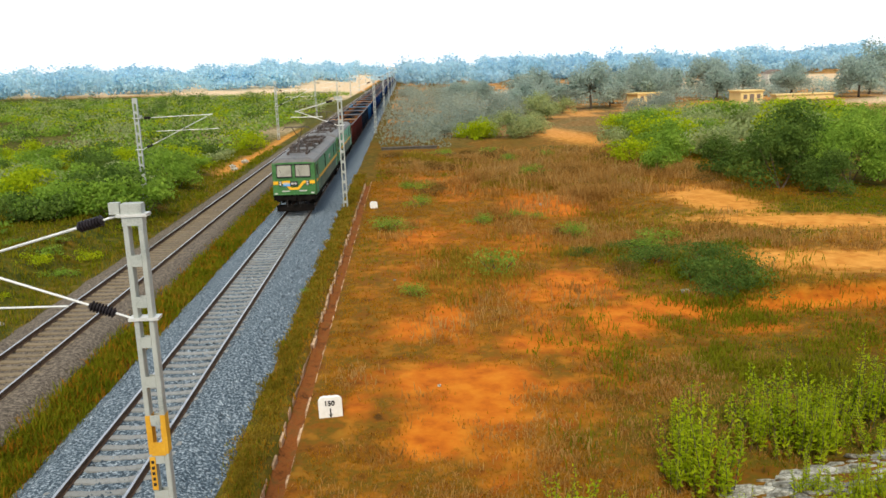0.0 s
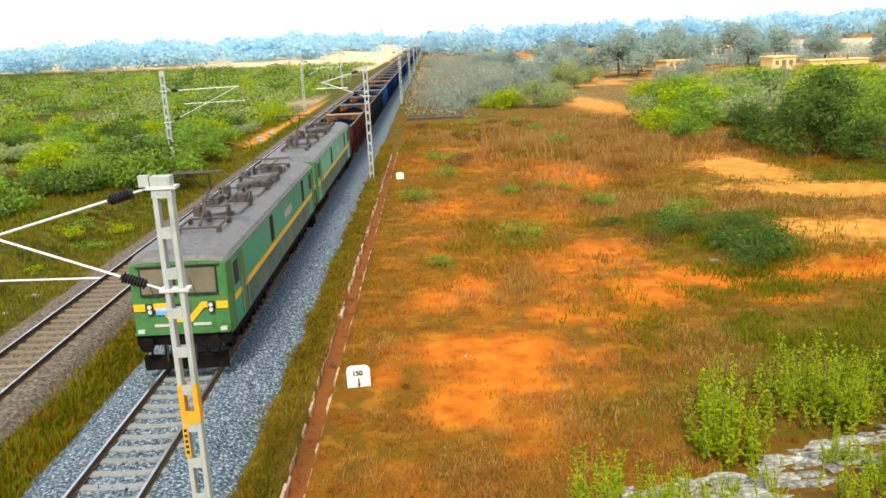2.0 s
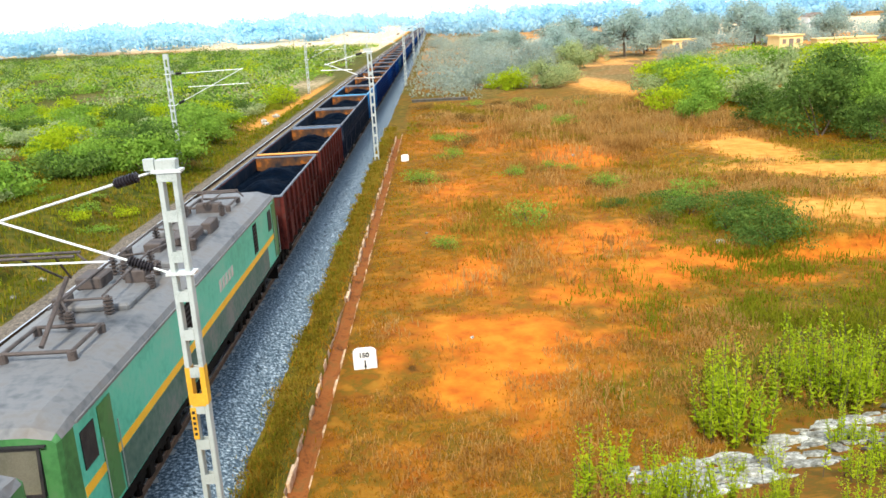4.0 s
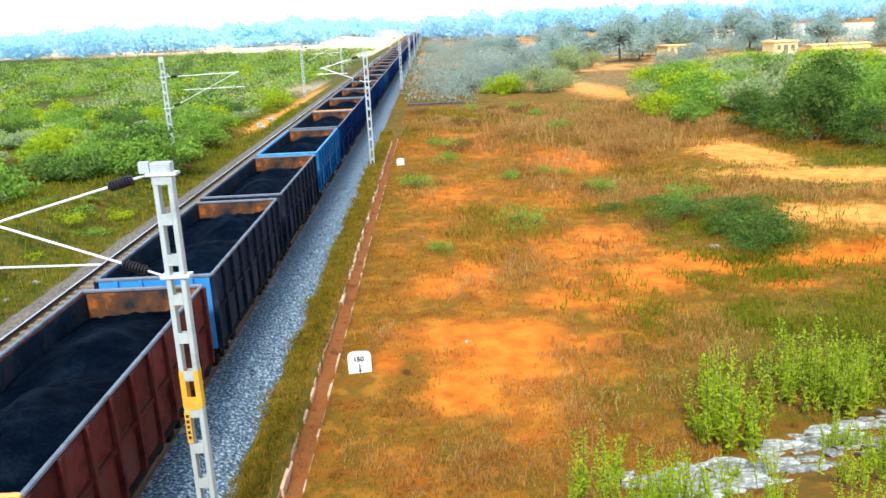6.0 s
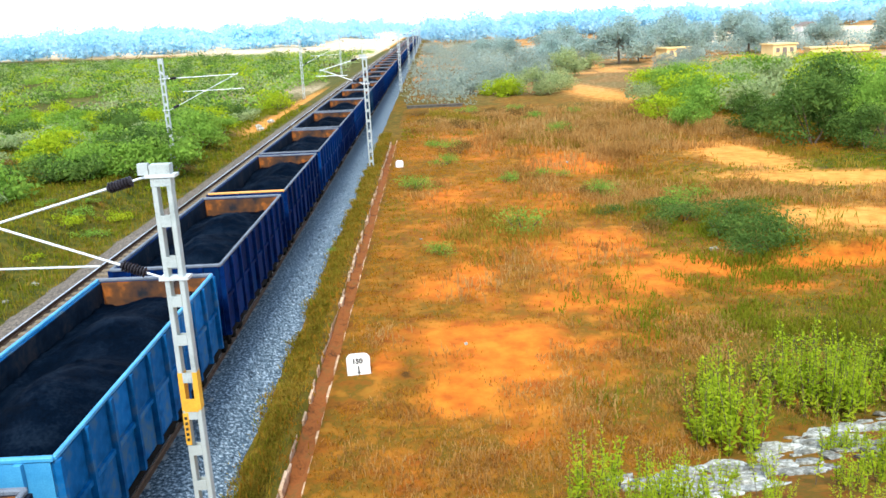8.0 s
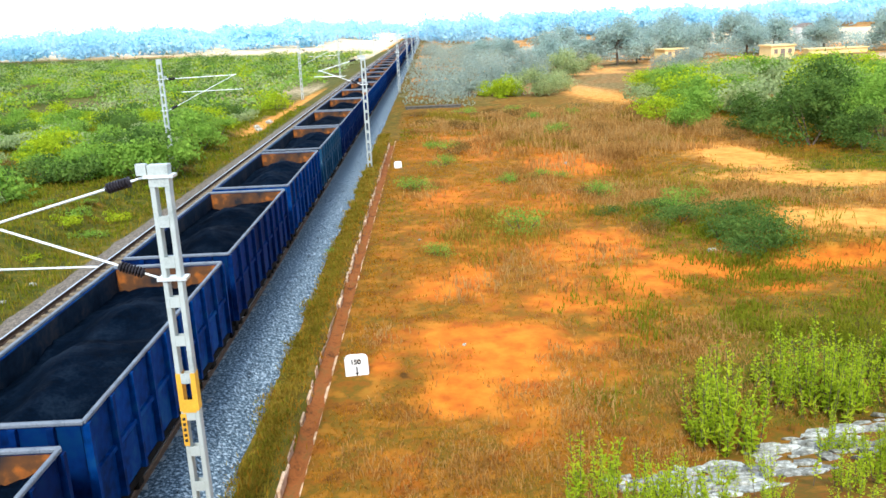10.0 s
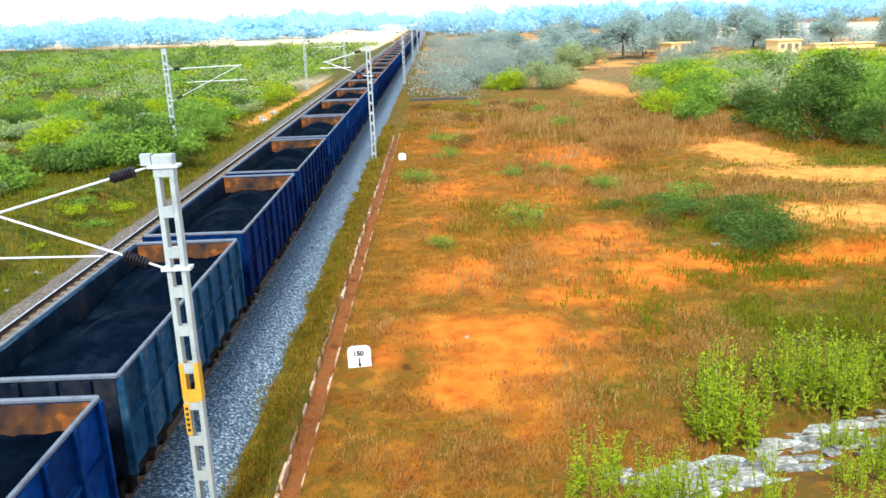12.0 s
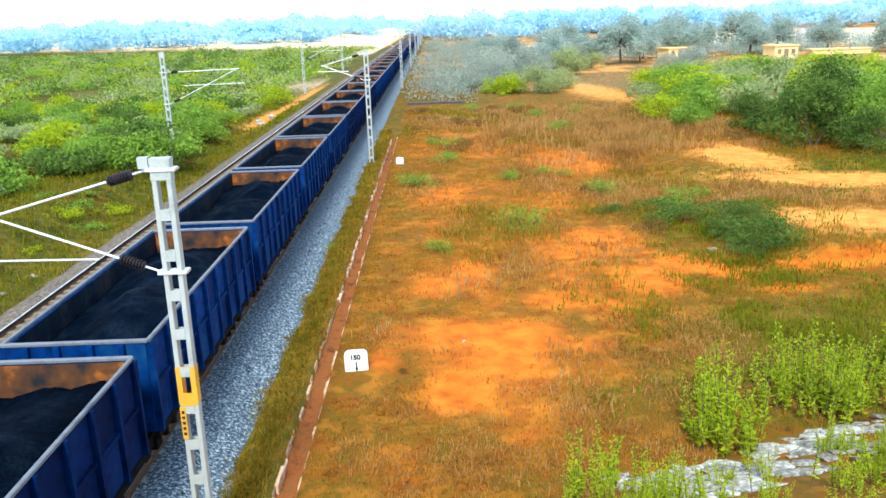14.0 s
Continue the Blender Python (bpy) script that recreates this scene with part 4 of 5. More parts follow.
def build_wagon(colour, rim, end_mat, coal):
    w = new("coal_wagon")
    mat = "w_" + colour
    for s, nm in ((-1, "side_wall_far"), (1, "side_wall_near")):
        side = dressed("side_wall", lambda bm: box(bm, -0.03, 0.03, 0, WL, WB, WT - 0.06), mat, w)
        side.location = (s * (WW - 0.12), 0, 0)
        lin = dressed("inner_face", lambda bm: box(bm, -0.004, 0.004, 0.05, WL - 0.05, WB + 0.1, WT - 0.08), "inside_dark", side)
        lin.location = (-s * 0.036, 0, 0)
        rib = dressed("rib", lambda bm: box(bm, -0.06, 0.06, -0.055, 0.055, WB, WT - 0.06), mat, None)
        for i in range(10):
            r = rib if i == 0 else mesh_part("rib", rib.data, mat)
            r.parent, r.location = side, (s * 0.088, 0.06 + i * (WL - 0.12) / 9, 0)
        if s > 0:
            pan = dressed("panel", lambda bm: soft_box(bm, -0.012, 0.012, -0.43, 0.43, 2.26, WT - 0.12, 0.01), "p_" + colour, None)
            for i in range(9):
                q = pan if i == 0 else mesh_part("panel", pan.data, "p_" + colour)
                q.parent, q.location = side, (0.042, 0.06 + (i + 0.5) * (WL - 0.12) / 9, 0)
        dr = dressed("door_panel", lambda bm: [box(bm, -0.025, 0.025, y, y + 0.86, WB + 0.12, WB + 0.95) for y in (1.25,)], mat, None)
        for i in range(3):
            d = dr if i == 0 else mesh_part("door_panel", dr.data, mat)
            d.parent, d.location = side, (s * 0.055, i * 3.2, 0)
        tr = dressed("top_rail", lambda bm: soft_box(bm, -0.042, 0.042, 0, WL, WT - 0.06, WT + 0.02, 0.015), "rim_cyan" if rim == "rim_cyan" else "rim_light", side)
        tr.location = (s * 0.05, 0, 0)
        st = dressed("waist_rail", lambda bm: box(bm, -0.035, 0.035, 0, WL, 2.1, 2.2), mat, side)
        st.location = (s * 0.06, 0, 0)
        sl = dressed("sole_bar", lambda bm: box(bm, -0.05, 0.05, 0, WL, 0.95, WB), "loco_dark", side)
    for k, y in enumerate((0.0, WL)):
        e = dressed("end_wall", lambda bm: box(bm, -WW + 0.12, WW - 0.12, -0.03, 0.03, WB, WT - 0.06), end_mat if k == 0 else mat, w)
        e.location = (0, y, 0)
        lin = dressed("end_inner_face", lambda bm: box(bm, -WW + 0.16, WW - 0.16, -0.004, 0.004, WB + 0.1, WT - 0.08), "inside", e)
        lin.location = (0, 0.036 if k == 0 else -0.036, 0)
        tr = dressed("end_rail", lambda bm: soft_box(bm, -WW + 0.06, WW - 0.06, -0.055, 0.055, WT - 0.06, WT + 0.02, 0.015), rim if k == 0 else "rim_light", e)
        for x in (-1.0, -0.35, 0.35, 1.0):
            pst = dressed("end_post", lambda bm: box(bm, -0.06, 0.06, -0.05, 0.05, WB, WT - 0.06), end_mat if k == 0 else mat, e)
            pst.location = (x, -0.08 if k == 0 else 0.08, 0)
    dressed("floor_plate", lambda bm: box(bm, -WW + 0.15, WW - 0.15, 0.05, WL - 0.05, WB, WB + 0.06), "loco_dark", w)
    dressed("centre_sill", lambda bm: (box(bm, -0.22, 0.22, -0.2, WL + 0.2, 0.78, WB), box(bm, -0.12, 0.12, -0.48, WL + 0.48, 0.9, 1.14)), "loco_dark", w)
    for y in (1.75, WL - 1.75):
        if "bogie" not in WAGON_MESH:
            WAGON_MESH["bogie"] = bogie(w, y, 2, 2.0, 0.5)
            WAGON_MESH["bogie"].name = "bogie"
        else:
            src = WAGON_MESH["bogie"]
            c = copy_thing(src, pose(0, y, 0))
            c.parent = w
    load = mesh_part("coal_load", COALS[coal], "coal", w, "heaped black coal", True)
    return w


# front of the train along the line at each time
TRAIN = ((0.0, 55.9), (0.5, 47.8), (1.0, 39.6), (1.5, 31.5), (2.0, 23.45), (2.5, 15.5), (3.0, 7.75), (5.5, -31.1), (8.0, -69.9), (10.5, -108.5), (12.0, -131.5), (14.0, -161.7))
loco = tagged(build_loco(), "green electric locomotive with yellow stripe and grey roof", "locomotive", group="locomotives")
loco2 = tagged(copy_thing(loco, pose(RAIL_X, 0, 0)), "paler mint green electric locomotive coupled behind the first", "locomotive", group="locomotives")
for child in loco2.children:
    if child.name.startswith("body"):
        child.data = child.data.copy()
        child.data.materials[0] = M["loco_mint"]
CARS = [(loco, 0.0), (loco2, 19.5)]
FIRST = 38.8
KINDS = {}
LABELS = {"red": "rusty red open wagon heaped with coal", "blue": "blue open wagon heaped with coal", "deep": "deep blue open wagon heaped with coal", "pale": "pale blue open wagon heaped with coal", "worn": "weathered grey-blue open wagon heaped with coal", "slate": "grimy grey open wagon heaped with coal"}
ORDER = [("red", "rim_light", "w_red", 0), ("red", "rim_orange", "w_red", 1), ("slate", "rim_light", "rim_blue", 2), ("slate", "rim_light", "w_slate", 3), ("pale", "rim_cyan", "rim_cyan", 0), ("deep", "rim_light", "w_deep", 1),
         ("deep", "rim_orange", "w_deep", 2), ("blue", "rim_light", "w_deep", 3), ("deep", "rim_light", "w_deep", 0), ("blue", "rim_light", "w_blue", 1), ("worn", "rim_light", "w_slate", 2), ("deep", "rim_light", "w_deep", 3)]
for i in range(44):
    spec = ORDER[i] if i < len(ORDER) else (("blue", "deep", "blue", "blue", "deep", "blue", "deep")[i * 5 % 7], "rim_light", "", i % 4)
    c, rim, e, k = spec
    spec = (c, rim, e or "w_" + c, k)
    if spec in KINDS:
        car = copy_thing(KINDS[spec], pose(RAIL_X, 0, 0))
    else:
        car = KINDS[spec] = tagged(build_wagon(*spec), LABELS[c], "wagon", group="wagons of the goods train")
    CARS.append((car, FIRST + 10.713 * i))

# ---- vegetation ----
def leaf_cloud(seed, lobes, n, size, floor=True):
    """Leaves as small bent quads spread through the lobes (centre, radii)."""
    r = np.random.RandomState(seed)
    weights = np.array([a * b * c for _, (a, b, c) in lobes]) ** 0.67
    weights /= weights.sum()
    pick = r.choice(len(lobes), n, p=weights)
    def unit(q):
        return q / (np.linalg.norm(q, axis=1, keepdims=True) + 1e-6)

    cen, rad = np.array([c for c, _ in lobes])[pick], np.array([q for _, q in lobes])[pick]
    d = unit(r.normal(size=(n, 3)))
    p = cen + d * rad * (0.55 + 0.5 * r.rand(n, 1) ** 0.6)
    p += r.normal(size=(n, 3)) * rad * 0.22
    if floor:
        p[:, 2] = np.where(p[:, 2] < 0.05, 0.05 + 0.2 * r.rand(n), p[:, 2])
    nn = d * 0.7 + np.array((0, 0, 0.5)) + 0.6 * r.normal(size=(n, 3))
    v = unit(np.cross(nn, r.normal(size=(n, 3))))
    u = unit(np.cross(v, nn))
    s = size * (0.6 + 0.8 * r.rand(n, 1))
    verts = np.stack([p - u * s, p + v * s * 0.55, p + u * s, p - v * s * 0.55], 1).reshape(-1, 3).tolist()
    faces = np.arange(4 * n).reshape(n, 4).tolist()
    return from_arrays("foliage", verts, faces)


def lobe_set(seed, w, h, k, low=0.3):
    r = random.Random(seed)
    out = []
    for _ in range(k):
        a, q = r.uniform(0, 6.28), w * 0.5 * r.random() ** 0.6
        s = r.uniform(0.22, 0.4) * min(1.0, (14 / k) ** 0.4)
        out.append(((q * math.cos(a), q * math.sin(a), h * r.uniform(low, 0.85) * (1 - 0.35 * (q / w * 2) ** 2)), (w * s * 0.75, w * s * 0.75, h * s * 0.6)))
    return out


def make_shrub(seed, w, h, n, size, mat, k=9):
    ob = new("shrub")
    r = random.Random(seed)
    for k2 in range(3):
        a = k2 * 2.1 + r.uniform(-0.5, 0.5)
        part("stem", rods(((0.05 * math.cos(a), 0.05 * math.sin(a), -0.15), (math.cos(a) * w * 0.3, math.sin(a) * w * 0.3, h * 0.6), 0.02 + 0.01 * w, 5, 0.008)), "bark", ob)
    mesh_part("foliage", leaf_cloud(seed, lobe_set(seed, w, h, k, 0.2), n, size), mat, ob)
    return ob


def make_tree(seed, w, h, n, size, mat, k=14):
    ob = new("tree")
    r = random.Random(seed)
    bm = bmesh.new()
    lean = (r.uniform(-0.4, 0.4), r.uniform(-0.4, 0.4))
    fork = Vector((lean[0], lean[1], h * 0.35))
    rod(bm, (0, 0, -0.4), fork, 0.03 * h, 8, 0.02 * h)
    lobes = lobe_set(seed, w, h, k, 0.34)
    for c, rad in lobes:
        rod(bm, fork, Vector(c), 0.012 * h, 5, 0.004 * h)
    part("trunk", bm, "bark", ob)
    mesh_part("crown", leaf_cloud(seed + 1, lobes, n, size), mat, ob)
    return ob


def plant_out(protos, spots, label, cat, group):
    used = set()
    for ob in protos:
        ob.name = cat.replace(" ", "_")
    for x, y, s, turn in spots:
        k = rng.randrange(len(protos))
        m = pose(x, y, height(x, y) - 0.03, 0, 0, turn)
        if k not in used:
            used.add(k)
            ob = protos[k]
            tagged(ob, label, cat, group=group)
            ob.scale = (s, s, s)
            ob.matrix_basis = m @ Matrix.Diagonal((s, s, s, 1))
        else:
            ob = copy_thing(protos[k], m)
            ob.matrix_basis = m @ Matrix.Diagonal((s, s, s * rng.uniform(0.85, 1.15), 1))
    for k in range(len(protos)):
        if k not in used:
            for o in (*protos[k].children_recursive, protos[k]):
                bpy.data.objects.remove(o)


def spread(n, x0, x1, y0, y1, s0, s1, keep=lambda x, y: True, bias=1.0):
    out = []
    tries = 0
    while len(out) < n and tries < n * 30:
        tries += 1
        y = y0 + (y1 - y0) * rng.random() ** bias
        x = rng.uniform(x0, x1)
        if keep(x, y):
            out.append((x, y, rng.uniform(s0, s1), rng.uniform(0, 360)))
    return out


# the green scrub across the line
def scrub_ok(x, y):
    if not -0.66 * y - 4 < x < -0.1 * y - 8:
        return False
    return x < -20.5 - 3.0 * blend(30, 60, y) * 0 and not (y < 50 and x > -24) and soil_at(x, y)[1] < 0.3


plant_out([make_shrub(10 + i, 2.5, 1.5, 1300, 0.085, m, 12) for i, m in enumerate(("leaf", "leaf_mid", "leaf_lime", "leaf_dark"))],
          spread(190, -75, -20.5, 42, 112, 0.7, 1.6, scrub_ok), "leafy green wild shrub in open scrub", "shrub", "scrub across the line")
def scrub_mass(name, seed, n, x0, x1, y0, y1, keep, w, h, leaves, size, mat, label):
    """Scrub too far off to count, one mesh."""
    r = random.Random(seed)
    lobes = []
    while len(lobes) < n:
        x, y = r.uniform(x0, x1), r.uniform(y0, y1)
        if keep(x, y):
            hh = h * r.uniform(0.6, 1.3)
            lobes.append(((x, y, height(x, y) + hh * 0.35), (w * r.uniform(0.5, 1), w * r.uniform(0.5, 1), hh * 0.6)))
    tagged(mesh_part(name, leaf_cloud(seed, lobes, leaves, size, False), mat), label, "scrub", kind="stuff")


def left_far(x, y):
    return -0.62 * y - 4 < x < -21.3 and soil_at(x, y)[1] < 0.35 and noise.fractal((x * 0.06, y * 0.035, 3.0), 1.0, 2.0, 3) > -0.35


scrub_mass("distant_scrub_green", 21, 700, -230, -21, 105, 330, left_far, 2.4, 1.5, 48000, 0.26, "leaf", "distant green scrub across the line")
scrub_mass("distant_scrub_lime", 22, 420, -230, -21, 100, 330, left_far, 2.6, 1.3, 30000, 0.26, "leaf_lime", "distant yellow-green scrub across the line")
scrub_mass("distant_scrub_dark", 23, 240, -230, -24, 100, 330, left_far, 3.0, 2.8, 22000, 0.26, "leaf_dark", "distant dark green scrub across the line")
scrub_mass("distant_scrub_dusty", 29, 420, -230, -21, 95, 340, left_far, 2.6, 1.7, 32000, 0.26, "leaf_mid", "distant green scrub across the line, paled by painted haze")


def right_far(x, y):
    return 0.05 * y < x < 0.62 * y


scrub_mass("hedge_scrub", 24, 230, 8, 150, 150, 260, lambda x, y: right_far(x, y) and (y > 192 or x < 26), 3.2, 2.6, 30000, 0.26, "leaf_grey", "grey-green scrub below the trees, haze in its leaf colour")
scrub_mass("hedge_scrub_green", 25, 120, 16, 110, 112, 170, lambda x, y: right_far(x, y) and x > 34 and y < 140 and soil_at(x, y)[1] < 0.5, 2.6, 2.0, 20000, 0.2, "leaf", "green scrub at the field's edge")
plant_out([make_shrub(30 + i, 2.8, 1.9, 1300, 0.1, m, 14) for i, m in enumerate(("leaf", "leaf", "leaf_dark"))],
          [(-18.3, 57.0, 1.45, 0), (-20.6, 57.5, 1.6, 40), (-19.4, 54.5, 1.45, 80), (-22.4, 56, 1.2, 120), (-22, 60, 1.4, 160), (-19.2, 62, 1.2, 200), (-20.5, 66, 1.3, 240), (-19.3, 70, 1.2, 30), (-21.0, 74, 1.3, 70), (-19.8, 78, 1.0, 10), (-24, 52, 1.0, 100)],
          "dense green bush on the cutting bank", "bush", "bushes on the bank")


plant_out([make_shrub(35 + i, 2.4, 1.1, 500, 0.08, m, 8) for i, m in enumerate(("leaf", "leaf_lime", "leaf_dry", "leaf_dark"))],
          spread(60, -42, -17.6, 27, 62, 0.35, 0.8, lambda x, y: x > -0.66 * y - 3) + [(-4.95, 37.6, 0.22, 0)], "low green bush in rough grass", "bush", "low bushes on the bank")

# the field beside the line
plant_out([make_shrub(40, 6.0, 5.4, 5600, 0.12, "leaf_dark", 34)], [(27.5, 60, 1.0, 0), (31, 66, 1.1, 140), (25.8, 68, 0.8, 260), (29.5, 56.5, 0.65, 80), (38, 62, 1.0, 20)],
          "tall dark green leafy bush beside a sandy path", "bush", "tall bushes")
plant_out([make_shrub(41, 6.0, 5.4, 5600, 0.12, "leaf", 34)], [(33.0, 60.5, 1.0, 70), (36.5, 70, 1.15, 310), (43, 68, 1.15, 30)],
          "tall green leafy bush beside a sandy path", "bush", "tall bushes")
plant_out([make_shrub(50 + i, 3.4, 2.8, 1900, 0.11, m, 22) for i, m in enumerate(("leaf", "leaf_lime", "leaf_mid"))],
          spread(70, 20, 66, 80, 128, 1.0, 1.75, lambda x, y: x > 0.24 * y + 1 and soil_at(x, y)[1] < 0.35 and x < 0.55 * y)
          + [(22.5, 74, 0.9, 0), (22.0, 80, 1.2, 0), (24.5, 78, 1.2, 100)], "light green bush in dry grass", "bush", "light green bushes")
plant_out([make_shrub(60 + i, 2.6, 1.0, 1100, 0.05, m, 12) for i, m in enumerate(("leaf_dry", "leaf_dry", "leaf"))],
          spread(46, -2, 24, 36, 100, 0.5, 1.1, lambda x, y: soil_at(x, y)[1] < 0.3 and soil_at(x, y)[0] < 0.7 and x < 0.42 * y), "low brownish dry bush in the grass", "bush", "low dry bushes")
plant_out([make_shrub(70, 3.4, 1.1, 2400, 0.055, "leaf_dark", 14), make_shrub(71, 3.0, 1.0, 2200, 0.05, "leaf_dark", 12)],
          [(13.2, 37.5, 1.0, 0), (14.6, 39.5, 1.1, 90), (12.4, 41.0, 0.9, 150), (14.9, 36.0, 1.0, 220), (14.2, 34.2, 0.9, 20), (13.6, 35.2, 0.7, 60), (12.2, 44.0, 0.7, 110), (9.4, 43.5, 0.6, 20)], "low green bush above a red earth edge", "bush", "low green bushes")

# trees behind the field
# these crowns carry the haze in their pale leaf colour
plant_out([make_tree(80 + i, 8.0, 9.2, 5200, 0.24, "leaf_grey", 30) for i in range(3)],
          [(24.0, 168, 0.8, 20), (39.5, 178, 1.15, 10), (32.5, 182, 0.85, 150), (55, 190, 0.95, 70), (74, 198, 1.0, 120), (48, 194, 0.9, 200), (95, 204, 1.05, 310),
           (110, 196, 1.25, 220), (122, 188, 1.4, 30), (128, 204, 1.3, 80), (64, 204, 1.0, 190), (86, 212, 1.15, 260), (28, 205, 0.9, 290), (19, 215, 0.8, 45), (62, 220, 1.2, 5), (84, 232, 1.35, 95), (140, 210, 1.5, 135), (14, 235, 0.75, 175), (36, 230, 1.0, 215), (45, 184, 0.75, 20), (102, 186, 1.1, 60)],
          "grey-green spreading tree at the field's edge, haze in its leaf colour", "tree", "trees behind the field")
# both leaf colours of these bushes have haze mixed in
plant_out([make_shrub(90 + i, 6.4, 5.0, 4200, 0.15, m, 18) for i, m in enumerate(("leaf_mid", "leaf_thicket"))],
          [(14.6, 116, 0.85, 0), (18.0, 121, 0.75, 60), (9.8, 136, 0.85, 100), (15.5, 140, 1.0, 200), (5.5, 122, 0.7, 20), (23.5, 150, 1.05, 80), (19.0, 158, 1.0, 10), (43, 152, 0.8, 30), (48, 160, 0.9, 140), (31.0, 166, 0.7, 170)], "grey-green bush reaching to the ground, haze painted into its leaves", "bush", "dusty bushes")
plant_out([make_shrub(95, 4.2, 3.6, 1700, 0.15, "leaf_lime", 12)], [(10.4, 116, 1.0, 0), (8.6, 119, 0.8, 90), (11.6, 120, 0.8, 180)], "yellow-green bush in front of haze-tinted grey-green bushes", "bush", "yellow-green bushes")
scrub_mass("lineside_thicket", 28, 170, -2.5, 30, 106, 330, lambda x, y: x < 0.075 * y + 2 and not (5 < x < 13 and y < 122), 3.0, 3.4, 46000, 0.18, "leaf_thicket", "grey-green thicket beside the line, haze painted into its leaves")


# far woods, one mesh
def far_woods():
    r = random.Random(3)
    lobes = []
    for k in range(330):
        a = radians(r.uniform(-34, 36))
        d = r.uniform(430, 620)
        gap = -0.115 < math.tan(a) < 0.0
        if gap and d < 560:
            d += 420
        x, y = d * math.sin(a), d * math.cos(a)
        h = r.uniform(7, 15)
        z = height(x, y)
        for j in range(5):
            lobes.append(((x + r.uniform(-6, 6), y + r.uniform(-6, 6), z + h * r.uniform(0.2, 0.8)), (r.uniform(4, 8), r.uniform(4, 8), h * r.uniform(0.15, 0.3))))
    # the bluish tint of this belt is painted haze
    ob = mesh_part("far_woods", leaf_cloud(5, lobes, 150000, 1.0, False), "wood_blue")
    tagged(ob, "distant belt of trees, tinted pale blue to imitate haze", "woods", kind="stuff")


far_woods()


# ---- grass ----
def grass_mesh(name, spots, mat, label, blades=4, reach=0.2):
    """Tufts of thin leaning blades at spots (x, y, height)."""
    r = np.random.RandomState(11)
    clear = [q for q in spots if not (abs(q[0] + 2.6) < 0.75 and 21.0 < q[1] < 23.6) and not (q[0] > 3.4 and q[1] < slope_foot(q[0]) + 0.1)]
    base = np.array([(x, y, height(x, y) - 0.03, h) for x, y, h in clear]).repeat(blades, 0)
    n = len(base)
    p = base[:, :3].copy()
    off = r.normal(0, 1, (n, 2)) * (reach * (0.5 + base[:, 3:4]))
    p[:, :2] += off
    h = base[:, 3] * r.uniform(0.55, 1.2, n)
    a, lean = r.uniform(0, 6.28, n), r.uniform(0.15, 0.95, n)
    d = np.stack([np.cos(a), np.sin(a), np.zeros(n)], 1)
    w = np.stack([-d[:, 1], d[:, 0], np.zeros(n)], 1) * (0.006 + 0.00045 * base[:, 1:2])
    up = np.zeros((n, 3))
    up[:, 2] = h
    bend = d * (lean * h)[:, None]
    mid, tip = p + bend * 0.35 + up * 0.6, p + bend + up * (1.0 - 0.25 * lean[:, None])
    verts = np.stack([p - w, p + w, mid + w * 0.8, mid - w * 0.8, tip], 1).reshape(-1, 3)
    i = np.arange(n)[:, None] * 5
    faces = (i + np.array([0, 1, 2, 3])).tolist() + (i + np.array([3, 2, 4])).tolist()
    tagged(mesh_part(name, from_arrays(name, verts.tolist(), faces), mat), label, "grass", kind="stuff")


def grass_spots(n, x0, x1, y0, y1, h0, h1, want, bias=1.6):
    out = []
    for _ in range(n * 4):
        y = y0 + (y1 - y0) * rng.random() ** bias
        x = rng.uniform(x0, x1)
        if x > 0.62 * y or x < -0.62 * y - 3:
            continue
        if rng.random() < want(x, y):
            out.append((x, y, rng.uniform(h0, h1)))
            if len(out) >= n:
                break
    return out


def dry_want(x, y):
    soil, sand, green = soil_at(x, y)
    n = 0.5 + 0.5 * noise.noise((x * 0.35, y * 0.25, 9.0))
    return max(0.0, 1 - 0.95 * soil - 1.2 * sand) * (1 - 0.7 * min(1, green)) * (0.15 + 1.2 * n * n)


def green_want(x, y):
    soil, sand, green = soil_at(x, y)
    return max(0.0, 1 - 1.3 * soil - 1.2 * sand) * max(0.0, min(1, green) - 0.15)


grass_mesh("dry_grass", [p for p in grass_spots(34000, -3.0, 34, 12, 95, 0.05, 0.17, dry_want) if not (abs(p[0] + 2.6) < 0.7 and 21.5 < p[1] < 23.5)], "grass_dry", "dry brown grass over orange earth")
grass_mesh("green_grass", grass_spots(22000, -3.1, 34, 12, 90, 0.06, 0.26, green_want), "grass_green", "patchy green grass in the field")
verge = grass_spots(8000, -11.5, -10.15, 12, 80, 0.16, 0.45, lambda x, y: 1 - 0.6 * abs(x + 10.85))
shoulder = grass_spots(4200, -5.4, -4.3, 12, 80, 0.06, 0.26, lambda x, y: blend(-0.45, 0.15, x + 4.75 + 0.5 * noise.noise((0.0, y * 0.45, 6.0))))
grass_mesh("verge_grass_green", [p for i, p in enumerate(verge) if i % 5] + shoulder[::4], "grass_green", "green grass between the tracks")
grass_mesh("shoulder_grass", shoulder, "grass_olive", "rank olive grass along the ballast shoulder", 7, 0.2)
grass_mesh("verge_grass_dry", verge[::5] + shoulder[2::5] + grass_spots(420, -4.3, -4.0, 12, 75, 0.06, 0.22, lambda x, y: 1) + grass_spots(500, -3.2, -2.7, 12, 75, 0.06, 0.2, lambda x, y: 1), "grass_dry", "dry grass beside the tracks")
grass_mesh("bank_grass_green", grass_spots(18000, -60, -16.2, 24, 110, 0.15, 0.45, lambda x, y: 0.9 * green_want(x, y), 1.2), "grass_green", "rough green grass on the bank")
